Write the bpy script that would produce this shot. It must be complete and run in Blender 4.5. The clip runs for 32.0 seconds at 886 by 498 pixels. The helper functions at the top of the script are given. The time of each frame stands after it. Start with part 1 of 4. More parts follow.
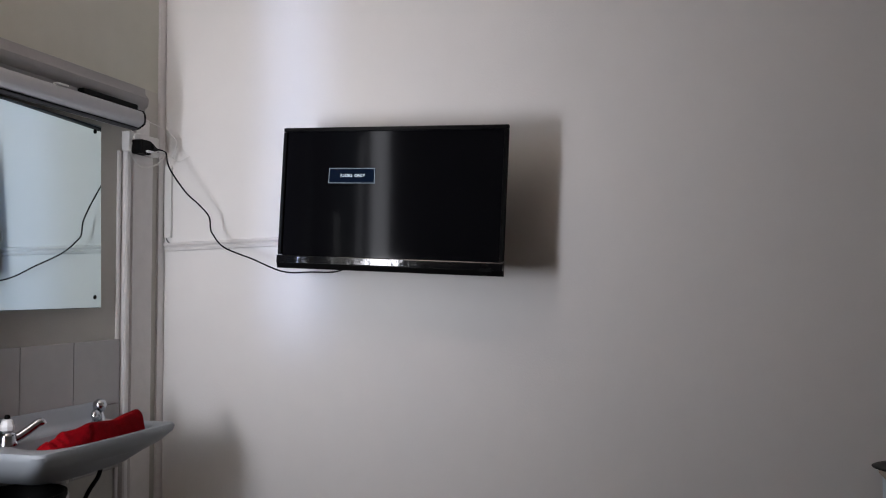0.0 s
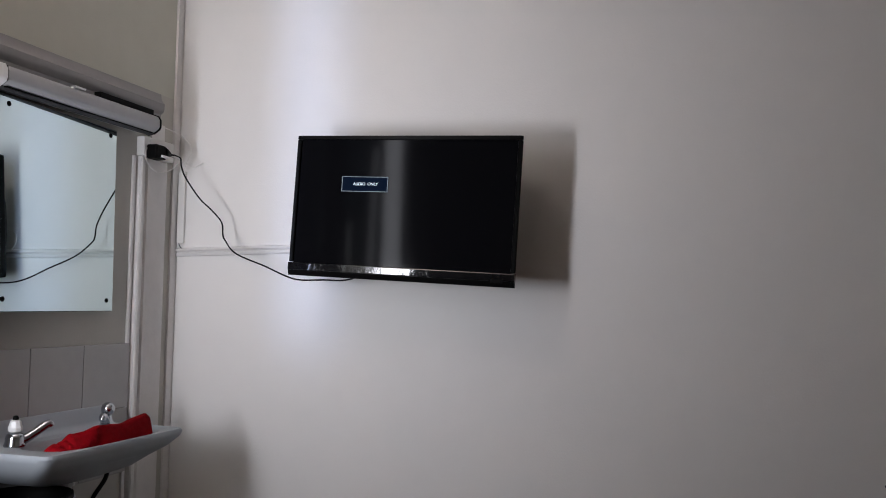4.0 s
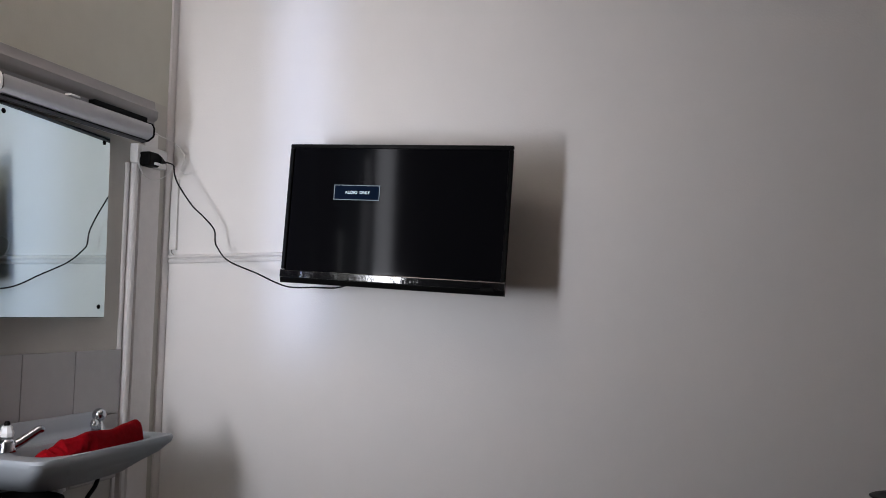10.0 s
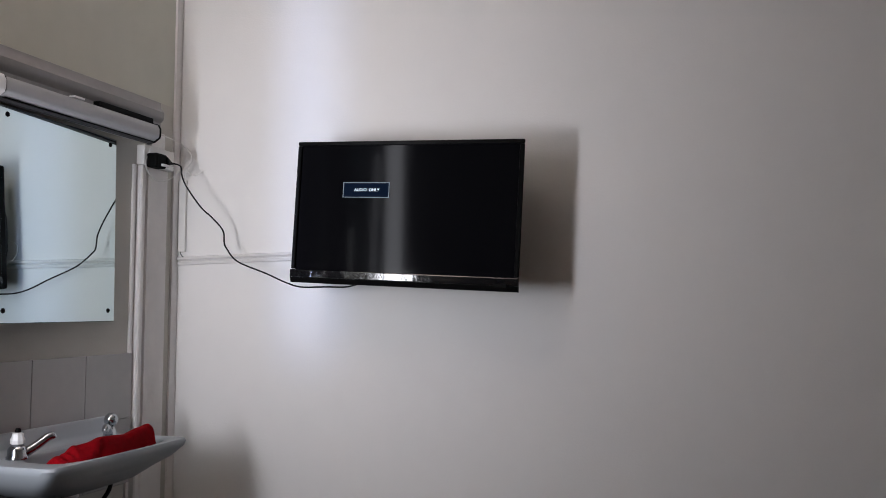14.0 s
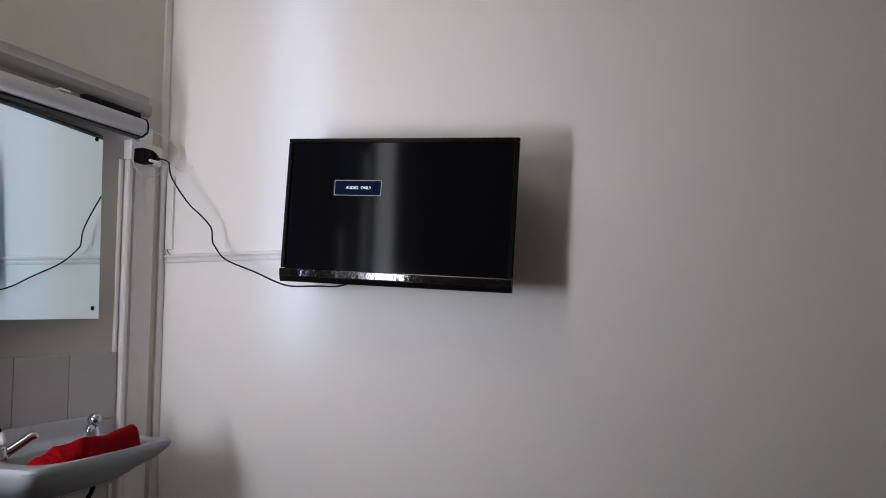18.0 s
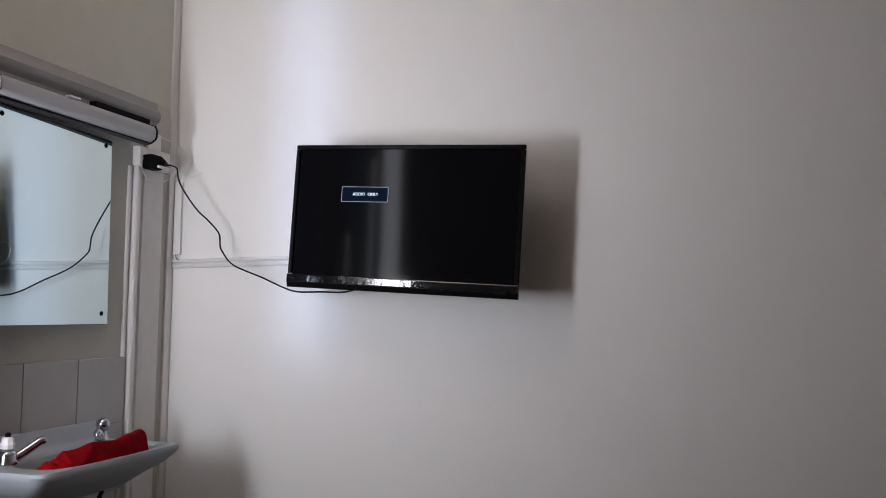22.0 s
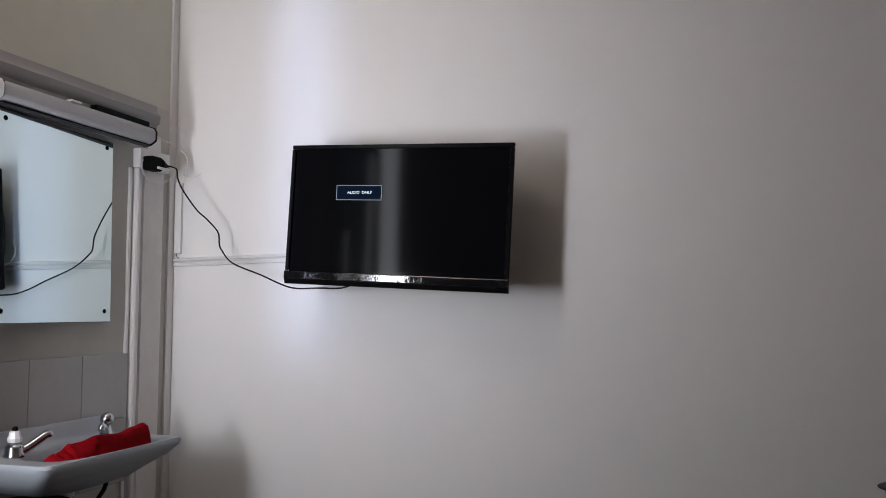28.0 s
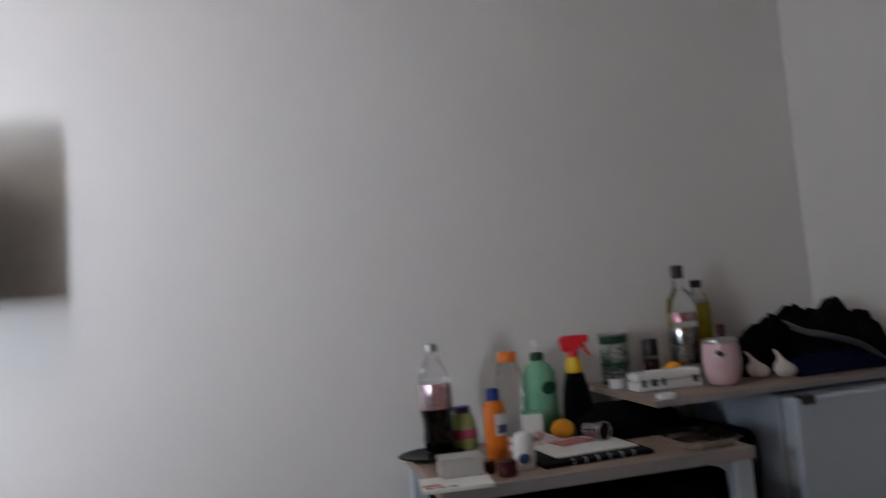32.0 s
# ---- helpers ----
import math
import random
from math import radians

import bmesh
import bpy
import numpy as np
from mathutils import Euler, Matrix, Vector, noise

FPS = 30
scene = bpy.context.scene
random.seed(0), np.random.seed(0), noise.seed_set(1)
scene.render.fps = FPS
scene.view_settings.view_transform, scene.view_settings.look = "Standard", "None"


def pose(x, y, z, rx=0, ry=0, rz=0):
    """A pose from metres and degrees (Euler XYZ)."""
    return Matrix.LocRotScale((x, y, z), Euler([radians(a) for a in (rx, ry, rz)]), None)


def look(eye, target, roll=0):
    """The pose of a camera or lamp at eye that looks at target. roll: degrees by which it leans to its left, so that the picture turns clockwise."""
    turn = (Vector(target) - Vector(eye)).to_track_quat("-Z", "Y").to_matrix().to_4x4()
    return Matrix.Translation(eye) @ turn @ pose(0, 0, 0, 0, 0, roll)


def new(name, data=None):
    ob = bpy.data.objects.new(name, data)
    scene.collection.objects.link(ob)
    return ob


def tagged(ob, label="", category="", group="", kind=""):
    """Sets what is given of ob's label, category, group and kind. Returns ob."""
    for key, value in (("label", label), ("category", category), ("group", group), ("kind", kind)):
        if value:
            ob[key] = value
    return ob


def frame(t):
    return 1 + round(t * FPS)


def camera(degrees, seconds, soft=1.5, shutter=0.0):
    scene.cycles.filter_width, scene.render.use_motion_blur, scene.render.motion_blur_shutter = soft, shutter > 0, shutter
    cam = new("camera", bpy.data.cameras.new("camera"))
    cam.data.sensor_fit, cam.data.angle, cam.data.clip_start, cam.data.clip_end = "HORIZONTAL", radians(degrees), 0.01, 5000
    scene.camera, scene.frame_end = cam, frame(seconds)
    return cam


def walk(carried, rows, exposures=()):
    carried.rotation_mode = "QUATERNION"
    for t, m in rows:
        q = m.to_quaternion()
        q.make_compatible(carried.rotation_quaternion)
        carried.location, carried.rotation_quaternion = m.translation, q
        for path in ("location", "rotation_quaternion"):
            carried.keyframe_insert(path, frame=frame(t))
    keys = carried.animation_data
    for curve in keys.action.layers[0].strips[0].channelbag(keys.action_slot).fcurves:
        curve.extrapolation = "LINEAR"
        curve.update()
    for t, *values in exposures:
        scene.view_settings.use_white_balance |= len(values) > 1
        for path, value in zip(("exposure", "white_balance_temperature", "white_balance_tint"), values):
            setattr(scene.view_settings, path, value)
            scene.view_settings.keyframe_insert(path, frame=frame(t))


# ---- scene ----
# ---------- camera ----------
cam = camera(55.01, 32.0, soft=0.95, shutter=0.5)
ROWS = [
    (0, -0.022, -0.023, 1.138, 2.82, 0.31, 17.09),
    (0.5, -0.017, -0.028, 1.131, 3.98, 0.07, 17.88),
    (1, -0.026, -0.015, 1.132, 3.35, -0.70, 17.55),
    (1.5, -0.037, 0.001, 1.130, 3.78, -0.96, 17.80),
    (2, -0.023, -0.018, 1.126, 3.88, -1.04, 18.05),
    (2.5, -0.025, -0.011, 1.125, 3.96, -0.62, 17.32),
    (3, -0.018, -0.016, 1.125, 3.77, -0.58, 17.38),
    (3.5, -0.021, -0.014, 1.127, 3.70, -0.82, 17.90),
    (5.5, -0.025, -0.028, 1.129, 3.86, -0.94, 17.25),
    (6, -0.027, -0.029, 1.126, 3.90, -0.70, 17.24),
    (6.5, -0.027, -0.031, 1.126, 3.30, -1.08, 17.09),
    (7, -0.029, -0.034, 1.121, 4.60, -2.04, 17.26),
    (7.5, -0.031, -0.037, 1.122, 4.75, -2.12, 17.48),
    (8, -0.031, -0.039, 1.123, 4.56, -2.06, 17.38),
    (8.5, -0.025, -0.044, 1.122, 5.06, -1.24, 17.36),
    (9, -0.024, -0.040, 1.124, 4.97, -1.20, 16.91),
    (9.5, -0.020, -0.036, 1.128, 4.75, -1.15, 17.38),
    (10, -0.014, -0.036, 1.129, 4.26, -1.16, 17.26),
    (10.5, -0.026, -0.020, 1.137, 3.95, -0.99, 17.04),
    (11, -0.035, -0.006, 1.137, 3.46, -0.42, 16.84),
    (11.5, -0.031, -0.004, 1.138, 3.39, -0.57, 16.53),
    (12, -0.017, -0.016, 1.138, 3.55, -0.47, 17.36),
    (12.5, -0.003, -0.027, 1.130, 4.04, -0.03, 17.69),
    (13, -0.003, -0.028, 1.132, 3.82, 0.18, 17.61),
    (13.5, -0.011, -0.019, 1.133, 4.02, 0.05, 17.13),
    (14, -0.028, -0.001, 1.131, 4.03, -0.07, 18.06),
    (14.5, -0.033, 0.004, 1.135, 4.33, -0.51, 16.76),
    (16.5, -0.063, 0.040, 1.136, 4.01, 0.12, 16.88),
    (17, -0.059, 0.043, 1.130, 3.97, -0.61, 17.07),
    (17.5, -0.056, 0.041, 1.125, 4.11, -0.14, 17.09),
    (18, -0.053, 0.032, 1.127, 4.17, -0.56, 17.20),
    (18.5, -0.053, 0.020, 1.129, 3.84, -0.41, 17.54),
    (19, -0.055, 0.019, 1.133, 3.74, -0.42, 17.34),
    (19.5, -0.054, 0.022, 1.133, 4.09, -0.06, 17.35),
    (20, -0.051, 0.023, 1.132, 4.36, -0.10, 17.21),
    (20.5, -0.049, 0.022, 1.135, 4.36, -0.48, 17.46),
    (21, -0.051, 0.020, 1.133, 4.57, -0.71, 17.29),
    (21.5, -0.051, 0.019, 1.131, 4.54, -0.77, 17.06),
    (22, -0.052, 0.020, 1.136, 4.36, -0.69, 17.57),
    (22.5, -0.044, 0.005, 1.135, 4.63, -0.84, 17.88),
    (23, -0.027, -0.010, 1.134, 4.30, -0.35, 18.08),
    (23.5, -0.012, -0.017, 1.133, 3.89, -0.14, 17.74),
    (24, -0.006, -0.019, 1.130, 4.41, 0.14, 17.68),
    (24.5, 0.001, -0.024, 1.132, 4.60, 0.43, 18.18),
    (25, 0.001, -0.027, 1.135, 4.56, 0.41, 18.10),
    (25.5, 0.004, -0.029, 1.135, 4.35, 0.60, 18.45),
    (27.5, -0.020, -0.006, 1.128, 4.29, 0.10, 17.52),
    (28, 0.002, -0.031, 1.126, 4.21, -0.12, 17.93),
    (28.5, 0.008, -0.034, 1.127, 4.24, -0.25, 17.89),
    (29, 0.007, -0.033, 1.127, 4.58, -0.55, 17.74),
    (29.5, 0.008, -0.029, 1.124, 4.70, -0.54, 17.78),
    (30, -0.004, -0.021, 1.124, 4.54, -0.58, 17.85),
    (30.5, 0.008, -0.028, 1.128, 4.58, 0.73, 18.35),
    (30.8, 0.002, -0.030, 1.128, 4.66, 1.68, 14.01),
    (31, -0.009, -0.052, 1.117, 6.04, 1.84, 7.97),
    (31.2, -0.019, -0.063, 1.128, 6.05, 3.25, 3.71),
    (31.4, -0.031, -0.047, 1.135, 4.10, 5.06, -1.15),
    (31.6, -0.017, 0.031, 1.127, 3.28, 5.86, -5.71),
    (31.8, 0.007, 0.087, 1.141, 3.13, 4.39, -8.87),
    (32, 0.065, 0.106, 1.118, 2.86, 5.62, -11.67),
]
walk(cam, [(t, pose(x, y, z, 90 + p, r, w)) for t, x, y, z, p, r, w in ROWS],
     exposures=[(0.0, -0.27, 6450, 9), (15.0, -0.20, 6450, 9), (28.0, -0.20, 6450, 9), (30.5, -0.23, 6450, 9), (31.2, -0.06, 6350, 8), (32.0, 0.52, 6080, 6)])

# ---------- world and light ----------
world = bpy.data.worlds.new("world")
scene.world = world
world.use_nodes = True
wn = world.node_tree.nodes
sky = wn.new("ShaderNodeTexSky")
sky.sky_type, sky.sun_disc = "NISHITA", False
sky.sun_elevation, sky.sun_rotation = radians(38), radians(150)
wn["Background"].inputs["Strength"].default_value = 0.12
world.node_tree.links.new(sky.outputs[0], wn["Background"].inputs[0])

XL, YW, XR, BACK_Y, FLOOR, H = -1.782, 2.462, 1.715, -1.60, -0.04, 2.75
WIN_Y0, WIN_Y1, WIN_Z0, WIN_Z1 = 0.38, 1.38, 0.50, 2.58
sun = new("sun", bpy.data.lights.new("sun", "SUN"))
sun.data.energy, sun.data.angle, sun.data.color = 2.0, radians(1.0), (1.0, 0.95, 0.88)
sun.matrix_world = look((6, -6, 8), (0, 0, 0))


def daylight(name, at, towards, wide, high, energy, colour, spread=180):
    """An area lamp set just inside the unseen window in place of its daylight."""
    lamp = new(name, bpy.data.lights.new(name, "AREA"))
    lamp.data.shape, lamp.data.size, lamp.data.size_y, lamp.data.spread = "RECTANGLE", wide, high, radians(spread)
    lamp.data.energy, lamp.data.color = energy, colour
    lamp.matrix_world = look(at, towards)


daylight("lower_sash_daylight", (-1.62, 0.72, 1.09), (-1.62 + 0.31, 0.72 + 0.95, 1.09 + 0.22), 0.15, 0.50, 7.6, (0.98, 0.985, 1.07), 128)
daylight("upper_sash_daylight", (-1.62, 0.735, 1.76), (-1.62 + 0.31, 0.735 + 0.95, 1.76 + 0.05), 0.085, 0.90, 2.8, (0.98, 0.985, 1.07), 116)
daylight("casement_daylight", (-1.64, 0.93, 1.38), (-1.64 + 0.31, 0.93 + 0.95, 1.38 + 0.20), 0.025, 1.10, 0.45, (0.98, 0.985, 1.07), 116)
daylight("curtain_gap_daylight", (-1.67, 1.11, 1.22), (-1.50, 3.0, 1.3), 0.014, 0.60, 0.22, (0.99, 0.99, 1.03))
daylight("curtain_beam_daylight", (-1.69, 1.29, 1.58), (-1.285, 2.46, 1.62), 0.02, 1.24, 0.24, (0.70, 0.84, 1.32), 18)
# Added fill, aimed at the ceiling so its bounce lifts the shadows.
daylight("ceiling_fill", (-1.69, 0.86, 2.28), (-1.69 + 0.48, 0.86 + 0.20, 2.28 + 0.85), 0.60, 0.20, 16.5, (1.0, 0.978, 0.975), 120)


# ---------- materials ----------
def shader(name, base, rough=0.5, metal=0.0, vary=0.0, scale=8.0, bump=0.0, bump_scale=60.0, tint=None, spec=0.5,
           coat=0.0, trans=0.0, ior=1.45, stretch=(1, 1, 1), sheen=0.0):
    """A surface with colour variation at two scales and fine relief."""
    m = bpy.data.materials.new(name)
    m.use_nodes = True
    n, l = m.node_tree.nodes, m.node_tree.links
    b = n["Principled BSDF"]
    b.inputs["Base Color"].default_value = (*base, 1)
    b.inputs["Roughness"].default_value, b.inputs["Metallic"].default_value = rough, metal
    b.inputs["Specular IOR Level"].default_value = spec
    b.inputs["Coat Weight"].default_value = coat
    b.inputs["Transmission Weight"].default_value, b.inputs["IOR"].default_value = trans, ior
    b.inputs["Sheen Weight"].default_value = sheen
    co = n.new("ShaderNodeTexCoord")
    mp = n.new("ShaderNodeMapping")
    mp.inputs["Scale"].default_value = stretch
    l.new(co.outputs["Object"], mp.inputs[0])
    if vary or tint:
        big, small = n.new("ShaderNodeTexNoise"), n.new("ShaderNodeTexNoise")
        big.inputs["Scale"].default_value, small.inputs["Scale"].default_value = scale * 0.2, scale * 2.5
        big.inputs["Detail"].default_value, small.inputs["Detail"].default_value = 4, 6
        l.new(mp.outputs[0], big.inputs["Vector"]), l.new(mp.outputs[0], small.inputs["Vector"])
        mid = n.new("ShaderNodeMath")
        mid.operation = "MULTIPLY_ADD"
        mid.inputs[1].default_value = 0.4
        half = n.new("ShaderNodeMath")
        half.operation, half.inputs[1].default_value = "MULTIPLY", 0.6
        l.new(big.outputs["Fac"], half.inputs[0])
        l.new(small.outputs["Fac"], mid.inputs[0]), l.new(half.outputs[0], mid.inputs[2])
        ramp = n.new("ShaderNodeValToRGB")
        ramp.color_ramp.elements[0].position, ramp.color_ramp.elements[1].position = 0.36, 0.64
        low = tint or tuple(max(0, c * (1 - vary)) for c in base)
        ramp.color_ramp.elements[0].color = (*low, 1)
        ramp.color_ramp.elements[1].color = (*[min(1, c * (1 + vary * 0.5)) for c in base], 1)
        l.new(mid.outputs[0], ramp.inputs[0]), l.new(ramp.outputs[0], b.inputs["Base Color"])
    if bump:
        tx, bp = n.new("ShaderNodeTexNoise"), n.new("ShaderNodeBump")
        tx.inputs["Scale"].default_value, tx.inputs["Detail"].default_value = bump_scale, 5
        bp.inputs["Strength"].default_value, bp.inputs["Distance"].default_value = bump, 0.002
        l.new(mp.outputs[0], tx.inputs["Vector"])
        l.new(tx.outputs["Fac"], bp.inputs["Height"]), l.new(bp.outputs[0], b.inputs["Normal"])
    return m


def glow(name, colour, strength):
    m = bpy.data.materials.new(name)
    m.use_nodes = True
    b = m.node_tree.nodes["Principled BSDF"]
    b.inputs["Base Color"].default_value = (0.004, 0.004, 0.006, 1)
    b.inputs["Specular IOR Level"].default_value = 0.0
    b.inputs["Emission Color"].default_value = (*colour, 1)
    b.inputs["Emission Strength"].default_value = strength
    return m


M_WALL = shader("cream_wall_paint", (0.74, 0.73, 0.715), 0.6, vary=0.02, scale=5, bump=0.25, bump_scale=180)
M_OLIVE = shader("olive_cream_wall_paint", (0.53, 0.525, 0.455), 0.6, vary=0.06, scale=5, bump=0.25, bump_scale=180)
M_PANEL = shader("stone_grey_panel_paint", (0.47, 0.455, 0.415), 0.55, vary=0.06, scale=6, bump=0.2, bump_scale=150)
M_TRIM = shader("white_gloss_trim_paint", (0.72, 0.70, 0.69), 0.35, vary=0.08, scale=9, bump=0.2, bump_scale=70)
M_CEIL = shader("cream_ceiling_paint", (0.80, 0.700, 0.650), 0.7, vary=0.04, scale=3, bump=0.2, bump_scale=120)
M_FLOOR = shader("brown_carpet", (0.10, 0.07, 0.05), 0.95, vary=0.3, scale=30, bump=0.8, bump_scale=400)
# Brown picked for the unseen south wall to warm the light it bounces.
M_DULL = shader("warm_bounce_wall_paint", (0.75, 0.53, 0.39), 0.7, vary=0.06, scale=5, bump=0.25, bump_scale=180)
M_TILE = shader("glazed_grey_tile", (0.42, 0.415, 0.41), 0.18, vary=0.05, scale=10, bump=0.08, bump_scale=40)
M_GROUT = shader("tile_grout", (0.38, 0.37, 0.35), 0.9, vary=0.2, scale=30, bump=0.3)
M_CERAMIC = shader("pale_blue_glazed_ceramic", (0.355, 0.385, 0.415), 0.48, spec=0.3, vary=0.03, scale=8)
M_CHROME = shader("chrome", (0.50, 0.52, 0.55), 0.16, 1.0, vary=0.06, scale=40)
M_STEEL = shader("brushed_steel", (0.55, 0.55, 0.55), 0.3, 1.0, vary=0.1, scale=60)
M_MIRROR = shader("mirror_silver", (0.60, 0.71, 0.72), 0.015, 1.0)
M_MIRROR_EDGE = shader("mirror_glass_edge", (0.10, 0.16, 0.15), 0.2)
M_LAMP = shader("grey_white_lamp_plastic", (0.45, 0.45, 0.46), 0.4, vary=0.06, scale=12, bump=0.1)
M_DIFF = shader("opal_lamp_diffuser", (0.40, 0.40, 0.41), 0.3, vary=0.04, scale=10)
M_HEAD = shader("grey_gloss_board_paint", (0.27, 0.26, 0.26), 0.4, vary=0.08, scale=10, bump=0.15)
M_BLACKER = shader("matt_black_plastic", (0.003, 0.003, 0.003), 0.6, spec=0.08, vary=0.2, scale=40)
M_BLACK = shader("black_plastic", (0.012, 0.012, 0.013), 0.35, vary=0.2, scale=40)
M_RIDGE = shader("moulded_gloss_plastic", (0.006, 0.006, 0.007), 0.06, vary=0.1, scale=20, bump=0.4, bump_scale=28)
M_SATIN = shader("satin_black_plastic", (0.004, 0.004, 0.004), 0.3, spec=0.07, vary=0.1, scale=30)
M_SCREEN = shader("dark_lcd_screen", (0.004, 0.004, 0.005), 0.08, spec=0.047)
M_RUBBER = shader("black_cable_rubber", (0.006, 0.006, 0.007), 0.5, spec=0.2, vary=0.2, scale=50)
M_WCABLE = shader("white_cable_plastic", (0.72, 0.71, 0.69), 0.4, vary=0.06, scale=40)
M_SOCKET = shader("white_socket_plastic", (0.74, 0.73, 0.71), 0.3, vary=0.04, scale=20)
M_RED = shader("red_cloth", (0.24, 0.002, 0.006), 0.9, spec=0.08, vary=0.25, scale=30, bump=0.6, bump_scale=500)
M_BOX_GLOW = glow("screen_message_blue", (0.008, 0.035, 0.10), 0.20)
M_LINE_GLOW = glow("screen_message_line", (0.42, 0.50, 0.60), 0.8)
M_TEXT_GLOW = glow("screen_message_text", (0.75, 0.88, 1.0), 1.5)
M_OAK = shader("worn_wood_laminate", (0.31, 0.235, 0.185), 0.4, vary=0.3, scale=12, bump=0.15, stretch=(1, 6, 6))
M_EDGE = shader("grey_laminate_edge", (0.31, 0.295, 0.295), 0.5, vary=0.12, scale=14)
M_WHITEWOOD = shader("pale_painted_wood", (0.50, 0.56, 0.63), 0.4, vary=0.08, scale=10, bump=0.15)
M_FRIDGE = shader("white_fridge_enamel", (0.53, 0.60, 0.69), 0.3, vary=0.03, scale=10, bump=0.12, bump_scale=300)
M_GREYGASKET = shader("grey_gasket_rubber", (0.18, 0.18, 0.18), 0.7, vary=0.1, scale=30)
M_CURTAIN = shader("dark_curtain_fabric", (0.10, 0.095, 0.10), 0.95, vary=0.2, scale=20, bump=0.4, bump_scale=300)
M_GLASS = shader("clear_glass", (0.96, 0.98, 0.97), 0.02, trans=1.0, ior=1.45)
M_PET = shader("clear_pet_plastic", (0.95, 0.95, 0.96), 0.05, trans=1.0, ior=1.35)
M_COLA = shader("dark_cola", (0.003, 0.0015, 0.0012), 0.08, coat=0.15, spec=0.35)
M_OIL = shader("yellow_oil", (0.55, 0.45, 0.03), 0.06, trans=0.6, ior=1.4)
M_LABELPINK = shader("silver_pink_label", (0.72, 0.64, 0.68), 0.14, metal=0.85, vary=0.35, scale=50, tint=(0.50, 0.16, 0.24), bump=0.7, bump_scale=45)
M_ORANGE = shader("orange_plastic", (0.80, 0.20, 0.015), 0.35, vary=0.08, scale=20)
M_BLUE = shader("blue_plastic", (0.010, 0.030, 0.20), 0.35, vary=0.1, scale=20)
M_GREEN = shader("green_soap_plastic", (0.21, 0.50, 0.32), 0.25, vary=0.1, scale=20, coat=0.2)
M_DKGREEN = shader("dark_green_label", (0.01, 0.07, 0.035), 0.35, vary=0.2, scale=30)
M_WHITE = shader("white_plastic", (0.76, 0.76, 0.76), 0.35, vary=0.04, scale=20)
M_PAPER = shader("white_paper", (0.74, 0.74, 0.72), 0.85, vary=0.06, scale=12, bump=0.1)
M_REDPL = shader("red_plastic", (0.72, 0.02, 0.035), 0.3, vary=0.06, scale=20)
M_YELLOW = shader("yellow_plastic", (0.72, 0.50, 0.02), 0.35, vary=0.1, scale=20)
M_LIME = shader("pale_green_jar_plastic", (0.42, 0.50, 0.18), 0.3, vary=0.15, scale=20)
M_PINKLBL = shader("pink_label_paper", (0.55, 0.10, 0.17), 0.4, vary=0.2, scale=30)
M_PURPLE = shader("purple_lid_plastic", (0.09, 0.07, 0.22), 0.4, vary=0.1, scale=20)
M_BEIGE = shader("beige_card_box", (0.44, 0.42, 0.39), 0.7, vary=0.08, scale=12, bump=0.15)
M_PEEL = shader("orange_peel", (0.85, 0.36, 0.015), 0.45, vary=0.1, scale=20, bump=0.5, bump_scale=350)
M_PINK = shader("pale_pink_enamel", (0.72, 0.52, 0.56), 0.3, vary=0.04, scale=12)
M_GARLIC = shader("garlic_skin", (0.72, 0.69, 0.65), 0.5, vary=0.15, scale=40, bump=0.4, bump_scale=120, stretch=(1, 1, 0.2))
M_BAG = shader("black_bag_nylon", (0.003, 0.003, 0.0035), 0.9, spec=0.06, vary=0.4, scale=30, bump=0.6, bump_scale=200)
M_BAGGREY = shader("charcoal_strap_webbing", (0.05, 0.05, 0.055), 0.7, vary=0.3, scale=40, bump=0.5, bump_scale=300)
M_NAVY = shader("navy_cloth", (0.004, 0.006, 0.022), 0.9, spec=0.06, vary=0.3, scale=30, bump=0.5, bump_scale=400)
M_MAROON = shader("dark_maroon_glass", (0.07, 0.012, 0.015), 0.15, vary=0.2, scale=30)
M_CAMO = shader("green_grey_striped_tin", (0.50, 0.54, 0.50), 0.3, metal=0.2, vary=0.85, scale=26, tint=(0.010, 0.025, 0.015), stretch=(1, 1, 1.5))
M_INK = shader("dark_ink", (0.03, 0.035, 0.05), 0.6, vary=0.2, scale=30)
M_BLUEINK = shader("blue_ink", (0.03, 0.10, 0.25), 0.5, vary=0.2, scale=30)
M_PINKCARD = shader("pink_red_card", (0.55, 0.20, 0.18), 0.6, vary=0.3, scale=30)
M_WRAP = shader("pink_white_foil", (0.62, 0.55, 0.54), 0.3, vary=0.9, scale=45, tint=(0.42, 0.10, 0.11))
M_SILVERLBL = shader("silver_label", (0.50, 0.50, 0.50), 0.13, metal=0.9, vary=0.7, scale=60, tint=(0.03, 0.03, 0.03), bump=0.7, bump_scale=45)


# ---------- mesh helpers ----------
STAND = Matrix.Identity(4)  # frame in which the next things are laid out; the room itself needs none

def empty(name, at=(0, 0, 0)):
    ob = new(name)
    ob.empty_display_size = 0.02
    ob.location = STAND @ Vector(at)
    return ob


